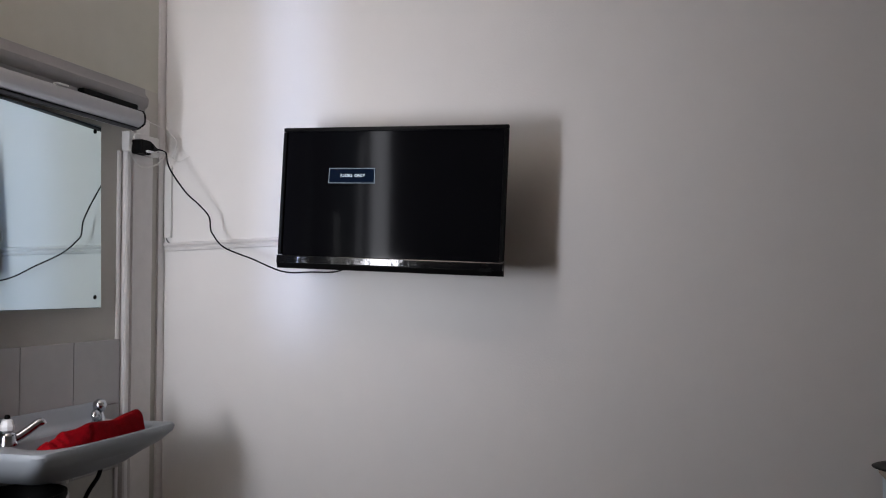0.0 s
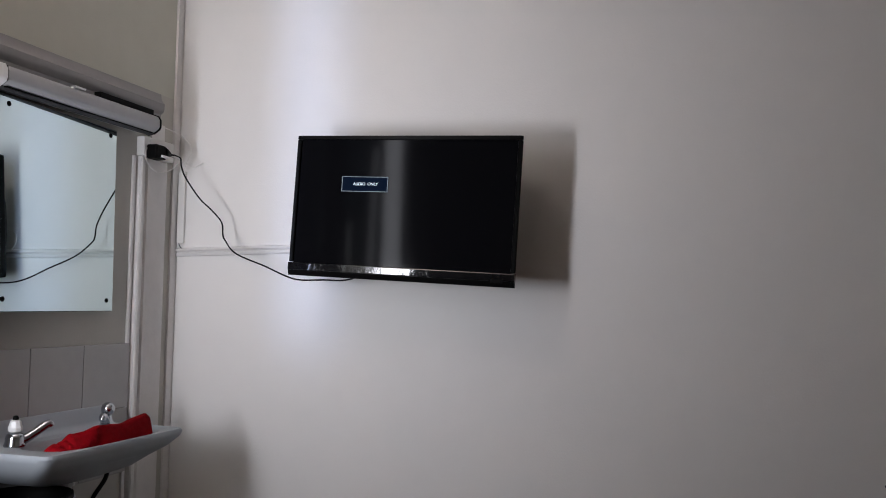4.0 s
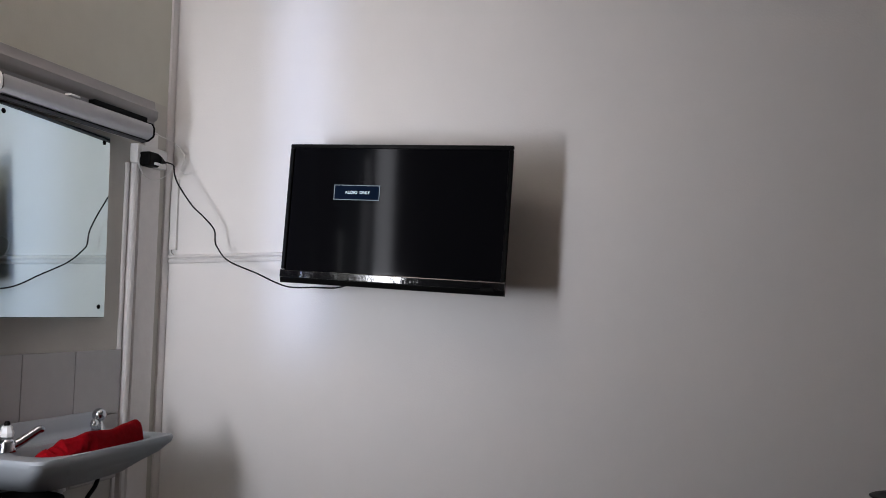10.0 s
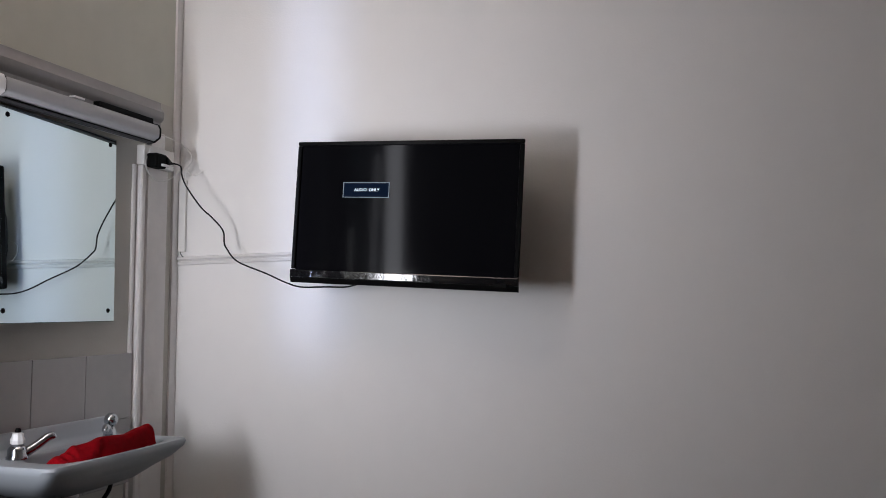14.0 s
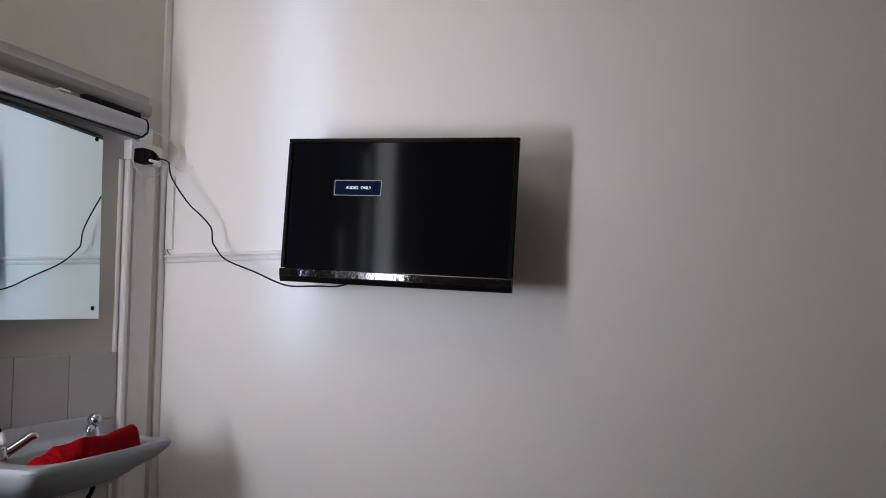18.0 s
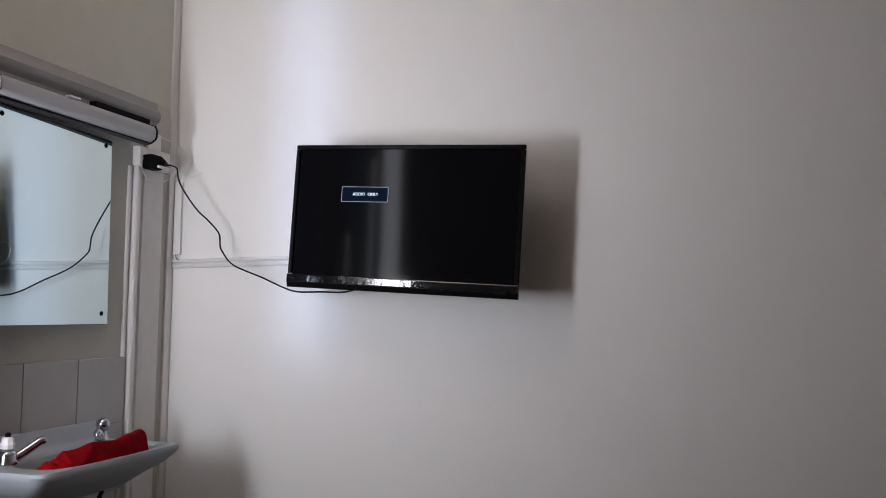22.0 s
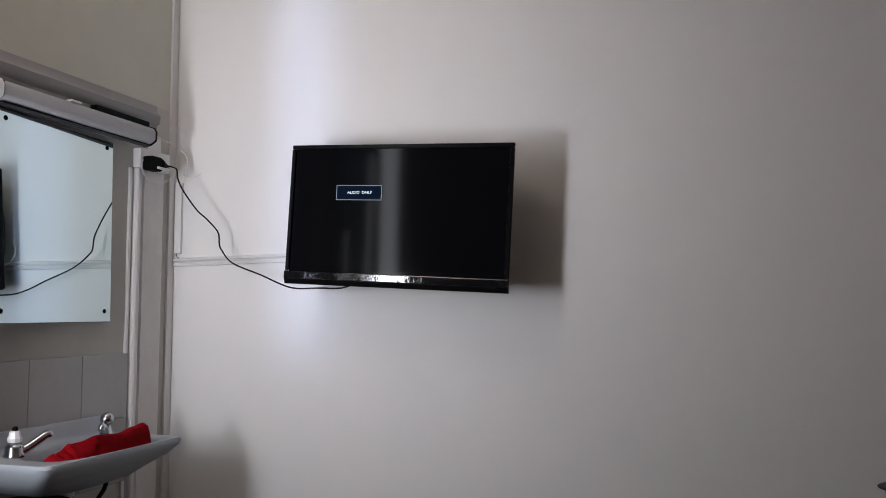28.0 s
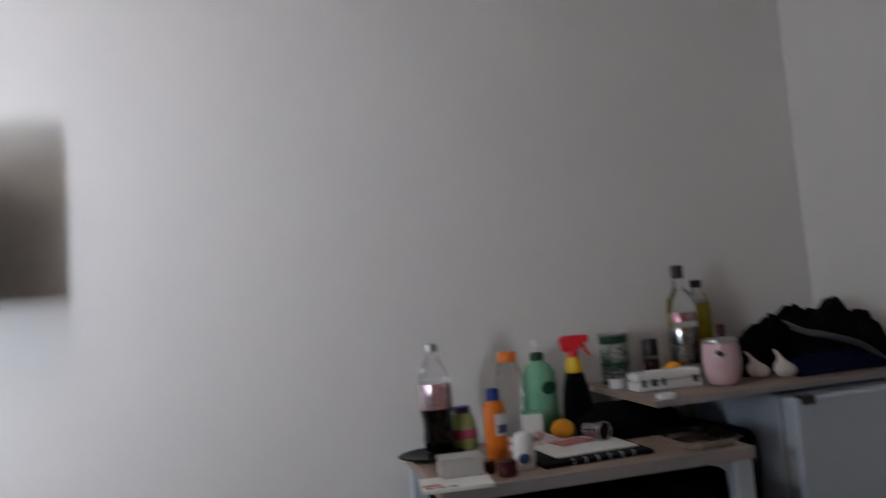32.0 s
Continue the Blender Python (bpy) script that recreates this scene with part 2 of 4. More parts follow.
def part(name, bm, material, parent=None, label="", smooth=None):
    """Link a bmesh (in world metres) as one mesh object under a thing or part."""
    me = bpy.data.meshes.new(name)
    bmesh.ops.transform(bm, matrix=STAND, verts=bm.verts[:])
    bmesh.ops.recalc_face_normals(bm, faces=bm.faces[:])
    bm.to_mesh(me)
    bm.free()
    me.materials.append(material)
    if smooth is not None:
        me.shade_smooth()
        me.set_sharp_from_angle(angle=radians(smooth))
    ob = new(name, me)
    if parent is not None:
        ob.parent = parent
        up, m = parent, Matrix.Identity(4)
        chain = []
        while up is not None:
            chain.append(up)
            up = up.parent
        for o in reversed(chain):
            m = m @ o.matrix_parent_inverse @ o.matrix_basis
        ob.matrix_parent_inverse = m.inverted()
    if label:
        ob["label"] = label
    return ob


def block(x0, x1, y0, y1, z0, z1, bevel=0.0, seg=2, bm=None):
    made = bm or bmesh.new()
    r = bmesh.ops.create_cube(made, size=1, matrix=Matrix.Translation(((x0 + x1) / 2, (y0 + y1) / 2, (z0 + z1) / 2))
                              @ Matrix.Diagonal((x1 - x0, y1 - y0, z1 - z0, 1)))
    if bevel:
        edges = list({e for v in r["verts"] for e in v.link_edges})
        bmesh.ops.bevel(made, geom=edges, offset=bevel, segments=seg, affect="EDGES", profile=0.5)
    return made


def moved(bm, m):
    bmesh.ops.transform(bm, matrix=m, verts=bm.verts[:])
    return bm


def lathe(profile, at=(0, 0, 0), seg=28, squash=(1, 1)):
    """A turned shape from (radius, height) pairs."""
    bm = bmesh.new()
    rings = []
    for r, z in profile:
        if r < 1e-5:
            rings.append([bm.verts.new((at[0], at[1], at[2] + z))])
        else:
            rings.append([bm.verts.new((at[0] + squash[0] * r * math.cos(2 * math.pi * i / seg),
                                        at[1] + squash[1] * r * math.sin(2 * math.pi * i / seg), at[2] + z)) for i in range(seg)])
    for a, b in zip(rings, rings[1:]):
        for i in range(seg):
            j = (i + 1) % seg
            if len(a) == 1 and len(b) > 1:
                bm.faces.new((a[0], b[j], b[i]))
            elif len(b) == 1 and len(a) > 1:
                bm.faces.new((a[i], a[j], b[0]))
            elif len(a) > 1:
                bm.faces.new((a[i], a[j], b[j], b[i]))
    for ring in (rings[0], rings[-1]):
        if len(ring) > 1:
            bm.faces.new(ring)
    return bm


def smooth_path(points, steps=8):
    p = [Vector(q) for q in points]
    p = [2 * p[0] - p[1]] + p + [2 * p[-1] - p[-2]]
    out = []
    for a, b, c, d in zip(p, p[1:], p[2:], p[3:]):
        for k in range(steps):
            s = k / steps
            out.append(0.5 * (2 * b + (c - a) * s + (2 * a - 5 * b + 4 * c - d) * s * s + (3 * b - a - 3 * c + d) * s ** 3))
    return out + [p[-2]]


def tube(points, radius, seg=8, steps=8, taper=None):
    """A round cord or pipe along a smooth line."""
    line = smooth_path(points, steps)
    bm = bmesh.new()
    rings, side = [], None
    for i, q in enumerate(line):
        d = (line[min(i + 1, len(line) - 1)] - line[max(i - 1, 0)]).normalized()
        if side is None:
            side = d.orthogonal().normalized()
        side = (side - d * side.dot(d)).normalized()
        up = d.cross(side)
        r = radius if taper is None else radius + (taper - radius) * i / (len(line) - 1)
        rings.append([bm.verts.new(q + r * (math.cos(2 * math.pi * k / seg) * side + math.sin(2 * math.pi * k / seg) * up)) for k in range(seg)])
    for a, b in zip(rings, rings[1:]):
        for k in range(seg):
            bm.faces.new((a[k], a[(k + 1) % seg], b[(k + 1) % seg], b[k]))
    bm.faces.new(rings[0][::-1]), bm.faces.new(rings[-1])
    return bm


def prism(outline, axis, a, b):
    """A moulding: an outline of two coordinates pulled along an axis from a to b."""
    bm = bmesh.new()
    put = {"x": lambda u, v, s: (s, u, v), "y": lambda u, v, s: (u, s, v), "z": lambda u, v, s: (u, v, s)}[axis]
    r0 = [bm.verts.new(put(u, v, a)) for u, v in outline]
    r1 = [bm.verts.new(put(u, v, b)) for u, v in outline]
    n = len(outline)
    for i in range(n):
        bm.faces.new((r0[i], r0[(i + 1) % n], r1[(i + 1) % n], r1[i]))
    bm.faces.new(r0), bm.faces.new(r1)
    return bm


def rounded_ring(cx, cy, hx, hy, power=4.0, seg=48):
    out = []
    for i in range(seg):
        a = 2 * math.pi * i / seg
        c, s = math.cos(a), math.sin(a)
        out.append((cx + hx * math.copysign(abs(c) ** (2 / power), c), cy + hy * math.copysign(abs(s) ** (2 / power), s)))
    return out


def loft(rings, close=True):
    """Skin over rings of (list of (x, y), z)."""
    bm = bmesh.new()
    vs = [[bm.verts.new((x, y, z)) for x, y in ring] for ring, z in rings]
    for a, b in zip(vs, vs[1:]):
        n = len(a)
        for i in range(n):
            bm.faces.new((a[i], a[(i + 1) % n], b[(i + 1) % n], b[i]))
    if close:
        bm.faces.new(vs[0]), bm.faces.new(vs[-1])
    return bm


def writing(name, body, size, m, material, parent, depth=0.0004):
    """Raised lettering with the built-in font; it reads along the matrix's x and stands up its y."""
    cu = bpy.data.curves.new(name, "FONT")
    cu.body, cu.size, cu.extrude, cu.align_x, cu.align_y = body, size, depth, "CENTER", "CENTER"
    ob = bpy.data.objects.new(name, cu)
    me = bpy.data.meshes.new_from_object(ob)
    bpy.data.objects.remove(ob)
    me.transform(m)
    bm = bmesh.new()
    bm.from_mesh(me)
    return part(name, bm, material, parent)


# ---------- the room ----------
T = 0.14


def structure(name, bm, material, label, category):
    return tagged(part(name, bm, material), label, category, kind="structure")


structure("floor", block(XL - T, XR + T, BACK_Y - T, YW + T, FLOOR - 0.10, FLOOR), M_FLOOR, "brown carpet floor of the bedroom", "floor")
structure("ceiling", block(XL - T, XR + T, BACK_Y - T, YW + T, H, H + 0.1), M_CEIL, "plain cream painted ceiling", "ceiling")
structure("wall_north", block(XL - T, XR + T, YW, YW + T, FLOOR, H), M_WALL, "smooth cream painted wall behind the television", "wall")
structure("wall_east", block(XR, XR + T, BACK_Y, YW, FLOOR, H), M_WALL, "plain cream painted side wall by the fridge", "wall")
structure("wall_south", block(XL - T, XR + T, BACK_Y - T, BACK_Y, FLOOR, H), M_DULL, "unseen closing wall, coloured brown to warm the bounced light", "wall")
Y_END = 1.600
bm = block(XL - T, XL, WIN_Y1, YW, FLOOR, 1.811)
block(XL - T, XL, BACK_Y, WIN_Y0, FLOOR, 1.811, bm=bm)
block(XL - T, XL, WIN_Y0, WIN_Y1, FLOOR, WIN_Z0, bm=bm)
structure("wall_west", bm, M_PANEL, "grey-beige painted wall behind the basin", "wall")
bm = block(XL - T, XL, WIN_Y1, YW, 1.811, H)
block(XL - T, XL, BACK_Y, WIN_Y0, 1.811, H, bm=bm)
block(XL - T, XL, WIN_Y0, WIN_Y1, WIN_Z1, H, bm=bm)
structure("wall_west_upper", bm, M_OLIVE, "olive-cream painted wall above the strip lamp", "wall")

# window beside the basin
window = tagged(empty("window_1", (XL - 0.08, (WIN_Y0 + WIN_Y1) / 2, WIN_Z0)), "white timber window letting in daylight below dark curtains", "window", kind="structure")
fr = block(XL - 0.11, XL - 0.06, WIN_Y0, WIN_Y0 + 0.04, WIN_Z0, WIN_Z1)
block(XL - 0.11, XL - 0.06, WIN_Y1 - 0.04, WIN_Y1, WIN_Z0, WIN_Z1, bm=fr)
block(XL - 0.11, XL - 0.06, WIN_Y0 + 0.04, WIN_Y1 - 0.04, WIN_Z1 - 0.04, WIN_Z1, bm=fr)
block(XL - 0.11, XL - 0.06, WIN_Y0 + 0.04, WIN_Y1 - 0.04, WIN_Z0, WIN_Z0 + 0.03, bm=fr)
block(XL - 0.11, XL - 0.06, WIN_Y0 + 0.04, WIN_Y1 - 0.04, 1.29, 1.33, bm=fr)
block(XL - 0.11, XL - 0.06, WIN_Y0 + 0.04, WIN_Y1 - 0.04, 2.16, 2.20, bm=fr)
part("window_frame", fr, M_TRIM, window)
for z0, z1 in ((WIN_Z0 + 0.03, 1.29), (1.33, 2.16), (2.20, WIN_Z1 - 0.04)):
    pane = part("pane", block(XL - 0.088, XL - 0.083, WIN_Y0 + 0.04, WIN_Y1 - 0.04, z0, z1), M_GLASS, window)
    pane.visible_shadow = False


def curtain(y0, y1, z0, out, label):
    """A gathered curtain hanging from the rod down to z0, its folds standing out from the wall."""
    bm = bmesh.new()
    n = max(24, int((y1 - y0) * 110))
    grid = []
    for i in range(n + 1):
        y = y0 + (y1 - y0) * i / n
        grid.append([bm.verts.new((XL + 0.052 + out * (0.75 * math.sin(y * 78 + 0.3 * math.sin(v * 0.7)) + 0.25 * math.sin(y * 171 + 1)), y + 0.004 * math.sin(v * 0.9 + y * 9), 2.20 + (z0 - 2.20) * v / 16)) for v in range(17)])
    for a, b in zip(grid, grid[1:]):
        for k in range(16):
            bm.faces.new((a[k], a[k + 1], b[k + 1], b[k]))
    thing = tagged(empty("curtain", (XL + 0.05, (y0 + y1) / 2, 2.20)), label, "curtain", group="window curtains")
    cloth = part("cloth", bm, M_CURTAIN, thing, smooth=80)
    cloth.modifiers.new("thick", "SOLIDIFY").thickness = 0.003


# Unseen curtains; the long pair keeps lamp light off the basin wall.
curtain(0.06, 0.42, 1.20, 0.022, "unseen short dark curtain added at the window")
curtain(1.02, 1.25, 0.52, 0.022, "unseen dark curtain beside the window, lengthened to shade the basin wall")
curtain(1.32, 1.47, 0.52, 0.022, "unseen dark curtain beside the window, lengthened to shade the basin wall")
rod = tagged(empty("curtain_rod", (XL + 0.06, 1.05, 2.21)), "dark metal curtain rod fixed above the window", "curtain rod")
part("pole", tube([(XL + 0.06, 0.02, 2.213), (XL + 0.06, 0.80, 2.213), (XL + 0.06, 1.545, 2.213)], 0.011, steps=2), M_STEEL, rod)
for y in (0.04, 1.53):
    part("bracket", block(XL, XL + 0.07, y - 0.008, y + 0.008, 2.193, 2.2035), M_STEEL, rod)

# mouldings round the basin recess
arch = tagged(empty("architrave", (XL, 2.33, 0)), "white gloss painted door architrave beside the basin", "trim", kind="structure")
edge = [(XL, 2.219), (XL + 0.006, 2.220), (XL + 0.0075, 2.223), (XL + 0.0075, 2.231), (XL + 0.005, 2.234), (XL + 0.002, 2.236), (XL + 0.002, 2.2395), (XL + 0.017, 2.241), (XL + 0.021, 2.246),
        (XL + 0.021, 2.258), (XL + 0.013, 2.265), (XL + 0.012, 2.272), (XL + 0.018, 2.277), (XL + 0.018, 2.287), (XL + 0.010, 2.291), (XL + 0.003, 2.2925), (XL + 0.003, 2.2955), (XL, 2.2955)]
part("moulding", prism(edge, "z", FLOOR, 1.585), M_TRIM, arch, smooth=35)
part("flat_board", block(XL, XL + 0.010, 2.296, 2.388, FLOOR, 1.585, 0.002), M_TRIM, arch)
part("head_board", prism([(XL, 1.714), (XL + 0.014, 1.717), (XL + 0.016, 1.738), (XL + 0.026, 1.746), (XL + 0.029, 1.756), (XL + 0.029, 1.772), (XL + 0.017, 1.786), (XL + 0.014, 1.806), (XL, 1.812)], "y", Y_END, 2.335), M_HEAD, arch, "grey painted head board", smooth=35)
corner = tagged(empty("corner_trim", (XL, YW, 0)), "pale painted quarter-round strip in the room corner", "trim", kind="structure")
part("strip", prism([(XL, 2.424), (XL + 0.006, 2.427), (XL + 0.008, 2.440), (XL + 0.008, 2.452), (XL + 0.005, YW), (XL, YW)], "z", FLOOR, H), M_TRIM, corner, smooth=50)
conduit = tagged(empty("cable_trunking", (XL + 0.025, YW, 1.32)), "slim white plastic cable trunking ending at the dado rail", "trunking")
part("cover", block(XL + 0.0105, XL + 0.037, YW - 0.012, YW, 1.322, 1.565, 0.002), M_SOCKET, conduit)
part("end_clip", tube([(XL + 0.022, YW - 0.013, 1.322), (XL + 0.026, YW - 0.014, 1.312), (XL + 0.033, YW - 0.008, 1.303)], 0.0016, 6), M_INK, conduit)
rail = tagged(empty("dado_rail", (-1.5, YW, 1.29)), "thin white painted dado rail on the cream wall", "trim", kind="structure")
bm = prism([(YW, 1.277), (YW - 0.008, 1.278), (YW - 0.011, 1.282), (YW - 0.011, 1.288), (YW - 0.005, 1.2905), (YW - 0.007, 1.294), (YW - 0.015, 1.297), (YW - 0.015, 1.303), (YW - 0.006, 1.306), (YW, 1.3065)], "x", XL + 0.0105, -1.02)
for v in bm.verts:
    v.co.z += 0.021 * (v.co.x + 1.757)      # the rail climbs a little away from the corner
part("moulding", bm, M_TRIM, rail, smooth=40)

# tiles behind the basin
splash = tagged(part("tile_backing", block(XL, XL + 0.003, Y_END, 2.2325, 0.595, 0.993), M_GROUT), "grey grout bed of the tiled splashback", "splashback", kind="structure")
tile_mesh = None
for row, z0 in enumerate((0.797, 0.599)):
    for k in range(4):
        y1 = 2.2320 - k * 0.2030
        y0 = max(y1 - 0.2010, Y_END)
        if tile_mesh is None or y1 - y0 < 0.2005:
            t = part("tile", block(XL + 0.003, XL + 0.0095, y0, y1, z0, z0 + 0.1965, 0.0015), M_TILE, splash)
            if tile_mesh is None:
                tile_mesh = (t.data, y0, z0)
        else:
            t = new("tile", tile_mesh[0])
            t.parent = splash
            t.location = (0, y0 - tile_mesh[1], z0 - tile_mesh[2])

# ---------- mirror and strip lamp ----------
mirror = tagged(empty("wall_mirror", (XL, 1.92, 1.094)), "frameless rectangular wall mirror held by four screws", "mirror")
HANG = pose(XL + 0.019, 1.919, 1.373, 0, -0.9, 3.9)  # it hangs slightly off the wall at one side
part("glass", moved(block(0.0, 0.0045, -0.262, 0.219, -0.279, 0.272), HANG), M_MIRROR, mirror)
part("backing", moved(block(-0.003, -0.0001, -0.2635, 0.2205, -0.2805, 0.2735), HANG), M_MIRROR_EDGE, mirror, "dark edge of the mirror")
for y in (-0.231, 0.190):
    for z in (-0.248, 0.252):
        part("screw", moved(lathe([(0, 0.004), (0.004, 0.0035), (0.0065, 0.0015), (0.007, 0)], seg=14), HANG @ Matrix.Translation((0.0046, y, z)) @ Matrix.Rotation(radians(90), 4, "Y")), M_BLACKER, mirror, "dark screw head", 60)

lamp = tagged(empty("strip_lamp", (XL, 1.95, 1.64)), "grey-white fluorescent strip lamp, switched off, above the mirror", "lamp")
part("housing", block(XL + 0.0005, XL + 0.040, 1.605, 2.232, 1.660, 1.704, 0.004), M_LAMP, lamp)
part("diffuser", prism([(XL + 0.040, 1.656), (XL + 0.068, 1.6575), (XL + 0.083, 1.667), (XL + 0.086, 1.674), (XL + 0.086, 1.694), (XL + 0.079, 1.706), (XL + 0.060, 1.712), (XL + 0.040, 1.711)], "y", 1.634, 2.236), M_DIFF, lamp, "grey opal diffuser", smooth=40)
# The strip below the diffuser is coloured dark to read as shade.
part("shaded_underside", prism([(XL + 0.041, 1.6505), (XL + 0.058, 1.6495), (XL + 0.066, 1.6570), (XL + 0.041, 1.6555)], "y", 1.634, 2.236), M_BAGGREY, lamp, "underside strip coloured dark for the shade below the lamp", smooth=30)
part("end_cap", prism([(XL + 0.040, 1.6490), (XL + 0.066, 1.6530), (XL + 0.085, 1.6650), (XL + 0.088, 1.674), (XL + 0.088, 1.695), (XL + 0.080, 1.709), (XL + 0.060, 1.715), (XL + 0.040, 1.713)], "y", 2.2365, 2.2425), M_BLACKER, lamp, "dark end cap", smooth=40)
part("gap_seal", block(XL + 0.040, XL + 0.083, 1.629, 1.6335, 1.668, 1.705), M_BLACK, lamp, "dark gap between lamp sections")
part("left_section", prism([(XL + 0.040, 1.6490), (XL + 0.066, 1.6530), (XL + 0.085, 1.6650), (XL + 0.088, 1.674), (XL + 0.088, 1.695), (XL + 0.080, 1.709), (XL + 0.060, 1.715), (XL + 0.040, 1.713)], "y", 1.600, 1.6285), M_WHITE, lamp, smooth=40)
part("slot", block(XL + 0.056, XL + 0.079, 1.972, 2.214, 1.7085, 1.7235, 0.001), M_BLACKER, lamp, "black slot along the top")
part("lower_seam", prism([(XL + 0.0645, 1.640), (XL + 0.072, 1.640), (XL + 0.0665, 2.10), (XL + 0.0655, 2.232), (XL + 0.0645, 2.232)], "z", 1.6535, 1.6562), M_BLACKER, lamp, "black seam under the lamp")
# A small white piece makes the gleam on the lamp's top edge.
part("gleam_strip", block(XL + 0.064, XL + 0.083, 1.868, 1.908, 1.7085, 1.7145, 0.001), M_WHITE, lamp, "white strip for the gleam on the lamp's top edge")

# ---------- socket, plug and cables ----------
socket = tagged(empty("wall_socket", (XL, 2.31, 1.62)), "white double wall socket above the architrave", "socket")
part("plate", block(XL, XL + 0.030, 2.238, 2.392, 1.5865, 1.650, 0.003), M_SOCKET, socket)
part("back_box", block(XL, XL + 0.022, 2.285, 2.352, 1.6505, 1.704, 0.002), M_SOCKET, socket)
part("switch", block(XL + 0.030, XL + 0.0335, 2.262, 2.274, 1.622, 1.640, 0.001), M_WHITE, socket)
plug = tagged(empty("power_plug", (XL + 0.03, 2.33, 1.61)), "black power adaptor plugged into the wall socket", "plug")
part("body", block(XL + 0.0302, XL + 0.070, 2.246, 2.300, 1.578, 1.624, 0.006), M_BLACKER, plug)
part("neck", moved(lathe([(0.020, 0), (0.016, 0.018), (0.008, 0.045), (0.005, 0.066)], seg=14), Matrix.Translation((XL + 0.056, 2.2985, 1.604)) @ Matrix.Rotation(radians(-90), 4, "X") @ Matrix.Rotation(radians(-8), 4, "Y")), M_BLACKER, plug, smooth=50)
part("white_connector", block(XL + 0.0702, XL + 0.078, 2.268, 2.302, 1.583, 1.591, 0.002), M_WHITE, plug)
wire = tagged(empty("tv_power_cable", (-1.6, 2.42, 1.5)), "thin black power cable sagging from socket to television", "cable")
part("cord", tube([(-1.724, 2.350, 1.606), (-1.711, 2.368, 1.599), (-1.703, 2.364, 1.586), (-1.691, 2.352, 1.562), (-1.668, 2.346, 1.524), (-1.620, 2.354, 1.459), (-1.587, 2.371, 1.424), (-1.557, 2.387, 1.384), (-1.551, 2.387, 1.345), (-1.540, 2.384, 1.325),
                   (-1.490, 2.370, 1.281), (-1.386, 2.372, 1.241), (-1.316, 2.372, 1.212), (-1.260, 2.366, 1.198), (-1.178, 2.360, 1.198), (-1.100, 2.360, 1.198), (-1.029, 2.360, 1.218)], 0.0026, 8, 8), M_RUBBER, wire, smooth=60)
loop = tagged(empty("aerial_cable", (-1.72, 2.40, 1.63)), "loose white aerial cable looping round the socket", "cable")
part("upper_loop", tube([(XL + 0.024, 2.300, 1.700), (-1.738, 2.330, 1.690), (-1.738, 2.400, 1.684), (-1.722, 2.425, 1.662), (-1.712, 2.432, 1.640), (-1.716, 2.430, 1.615), (-1.730, 2.432, 1.590), (-1.742, 2.436, 1.565)], 0.0017, 6), M_WCABLE, loop)
part("lower_loop", tube([(XL + 0.076, 2.300, 1.588), (-1.704, 2.335, 1.596), (-1.716, 2.375, 1.592), (-1.735, 2.370, 1.566), (-1.742, 2.330, 1.545), (-1.745, 2.290, 1.543), (-1.748, 2.255, 1.562), (-1.749, 2.240, 1.590), (-1.748, 2.252, 1.620), (-1.755, 2.28, 1.646)], 0.0016, 6), M_WCABLE, loop)
part("short_tail", tube([(-1.712, 2.40, 1.59), (-1.705, 2.43, 1.577), (-1.690, 2.445, 1.585), (-1.672, 2.450, 1.596)], 0.0014, 6), M_WCABLE, loop)

# ---------- television ----------
TV = pose(-0.8988, 2.297, 1.4069, -0.61, 2.8825, -1.3)
tv = tagged(empty("television"), "black flat-screen television hung slightly askew on the wall", "television")
W2, H2 = 0.7072 / 2, 0.4267 / 2
part("cabinet", moved(block(-W2 + 0.006, W2 - 0.016, 0.004, 0.040, -H2 + 0.003, H2 - 0.003, 0.006), TV), M_BLACKER, tv)
part("side_bezel", moved(block(-W2, -W2 + 0.013, -0.008, 0.0038, -H2 + 0.0405, H2 - 0.0125, 0.003), TV), M_SATIN, tv)
part("side_bezel", moved(block(W2 - 0.013, W2, -0.008, 0.0038, -H2 + 0.0405, H2 - 0.0125, 0.003), TV), M_SATIN, tv)
part("top_bezel", moved(block(-W2, W2, -0.008, 0.0038, H2 - 0.012, H2, 0.003), TV), M_SATIN, tv)
low = [(0.0038, -H2), (-0.0030, -H2), (-0.0042, -H2 + 0.002), (-0.0092, -H2 + 0.0155), (-0.0092, -H2 + 0.0165), (0.0038, -H2 + 0.0165)]
part("bottom_bezel", moved(prism(low, "x", -W2, W2), TV), M_SATIN, tv)
ridge = [(0.0038, -H2 + 0.0167), (-0.0098, -H2 + 0.0167), (-0.0110, -H2 + 0.0180), (-0.0113, -H2 + 0.0360), (-0.0103, -H2 + 0.0385), (-0.0075, -H2 + 0.0395), (0.0038, -H2 + 0.0395)]
part("bezel_ridge", moved(prism(ridge, "x", -W2, W2), TV), M_RIDGE, tv, "glossy ridge under the screen")
part("screen", moved(block(-W2 + 0.0132, W2 - 0.0132, -0.001, 0.0035, -H2 + 0.0400, H2 - 0.0122), TV), M_SCREEN, tv)
part("sensor_window", moved(block(0.113, 0.125, -0.0116, -0.0060, -H2 + 0.014, -H2 + 0.022), TV), M_BLACKER, tv)
part("badge", moved(block(0.285, 0.322, -0.0116, -0.0050, -H2 + 0.011, -H2 + 0.021, 0.0005), TV), M_BLACKER, tv)
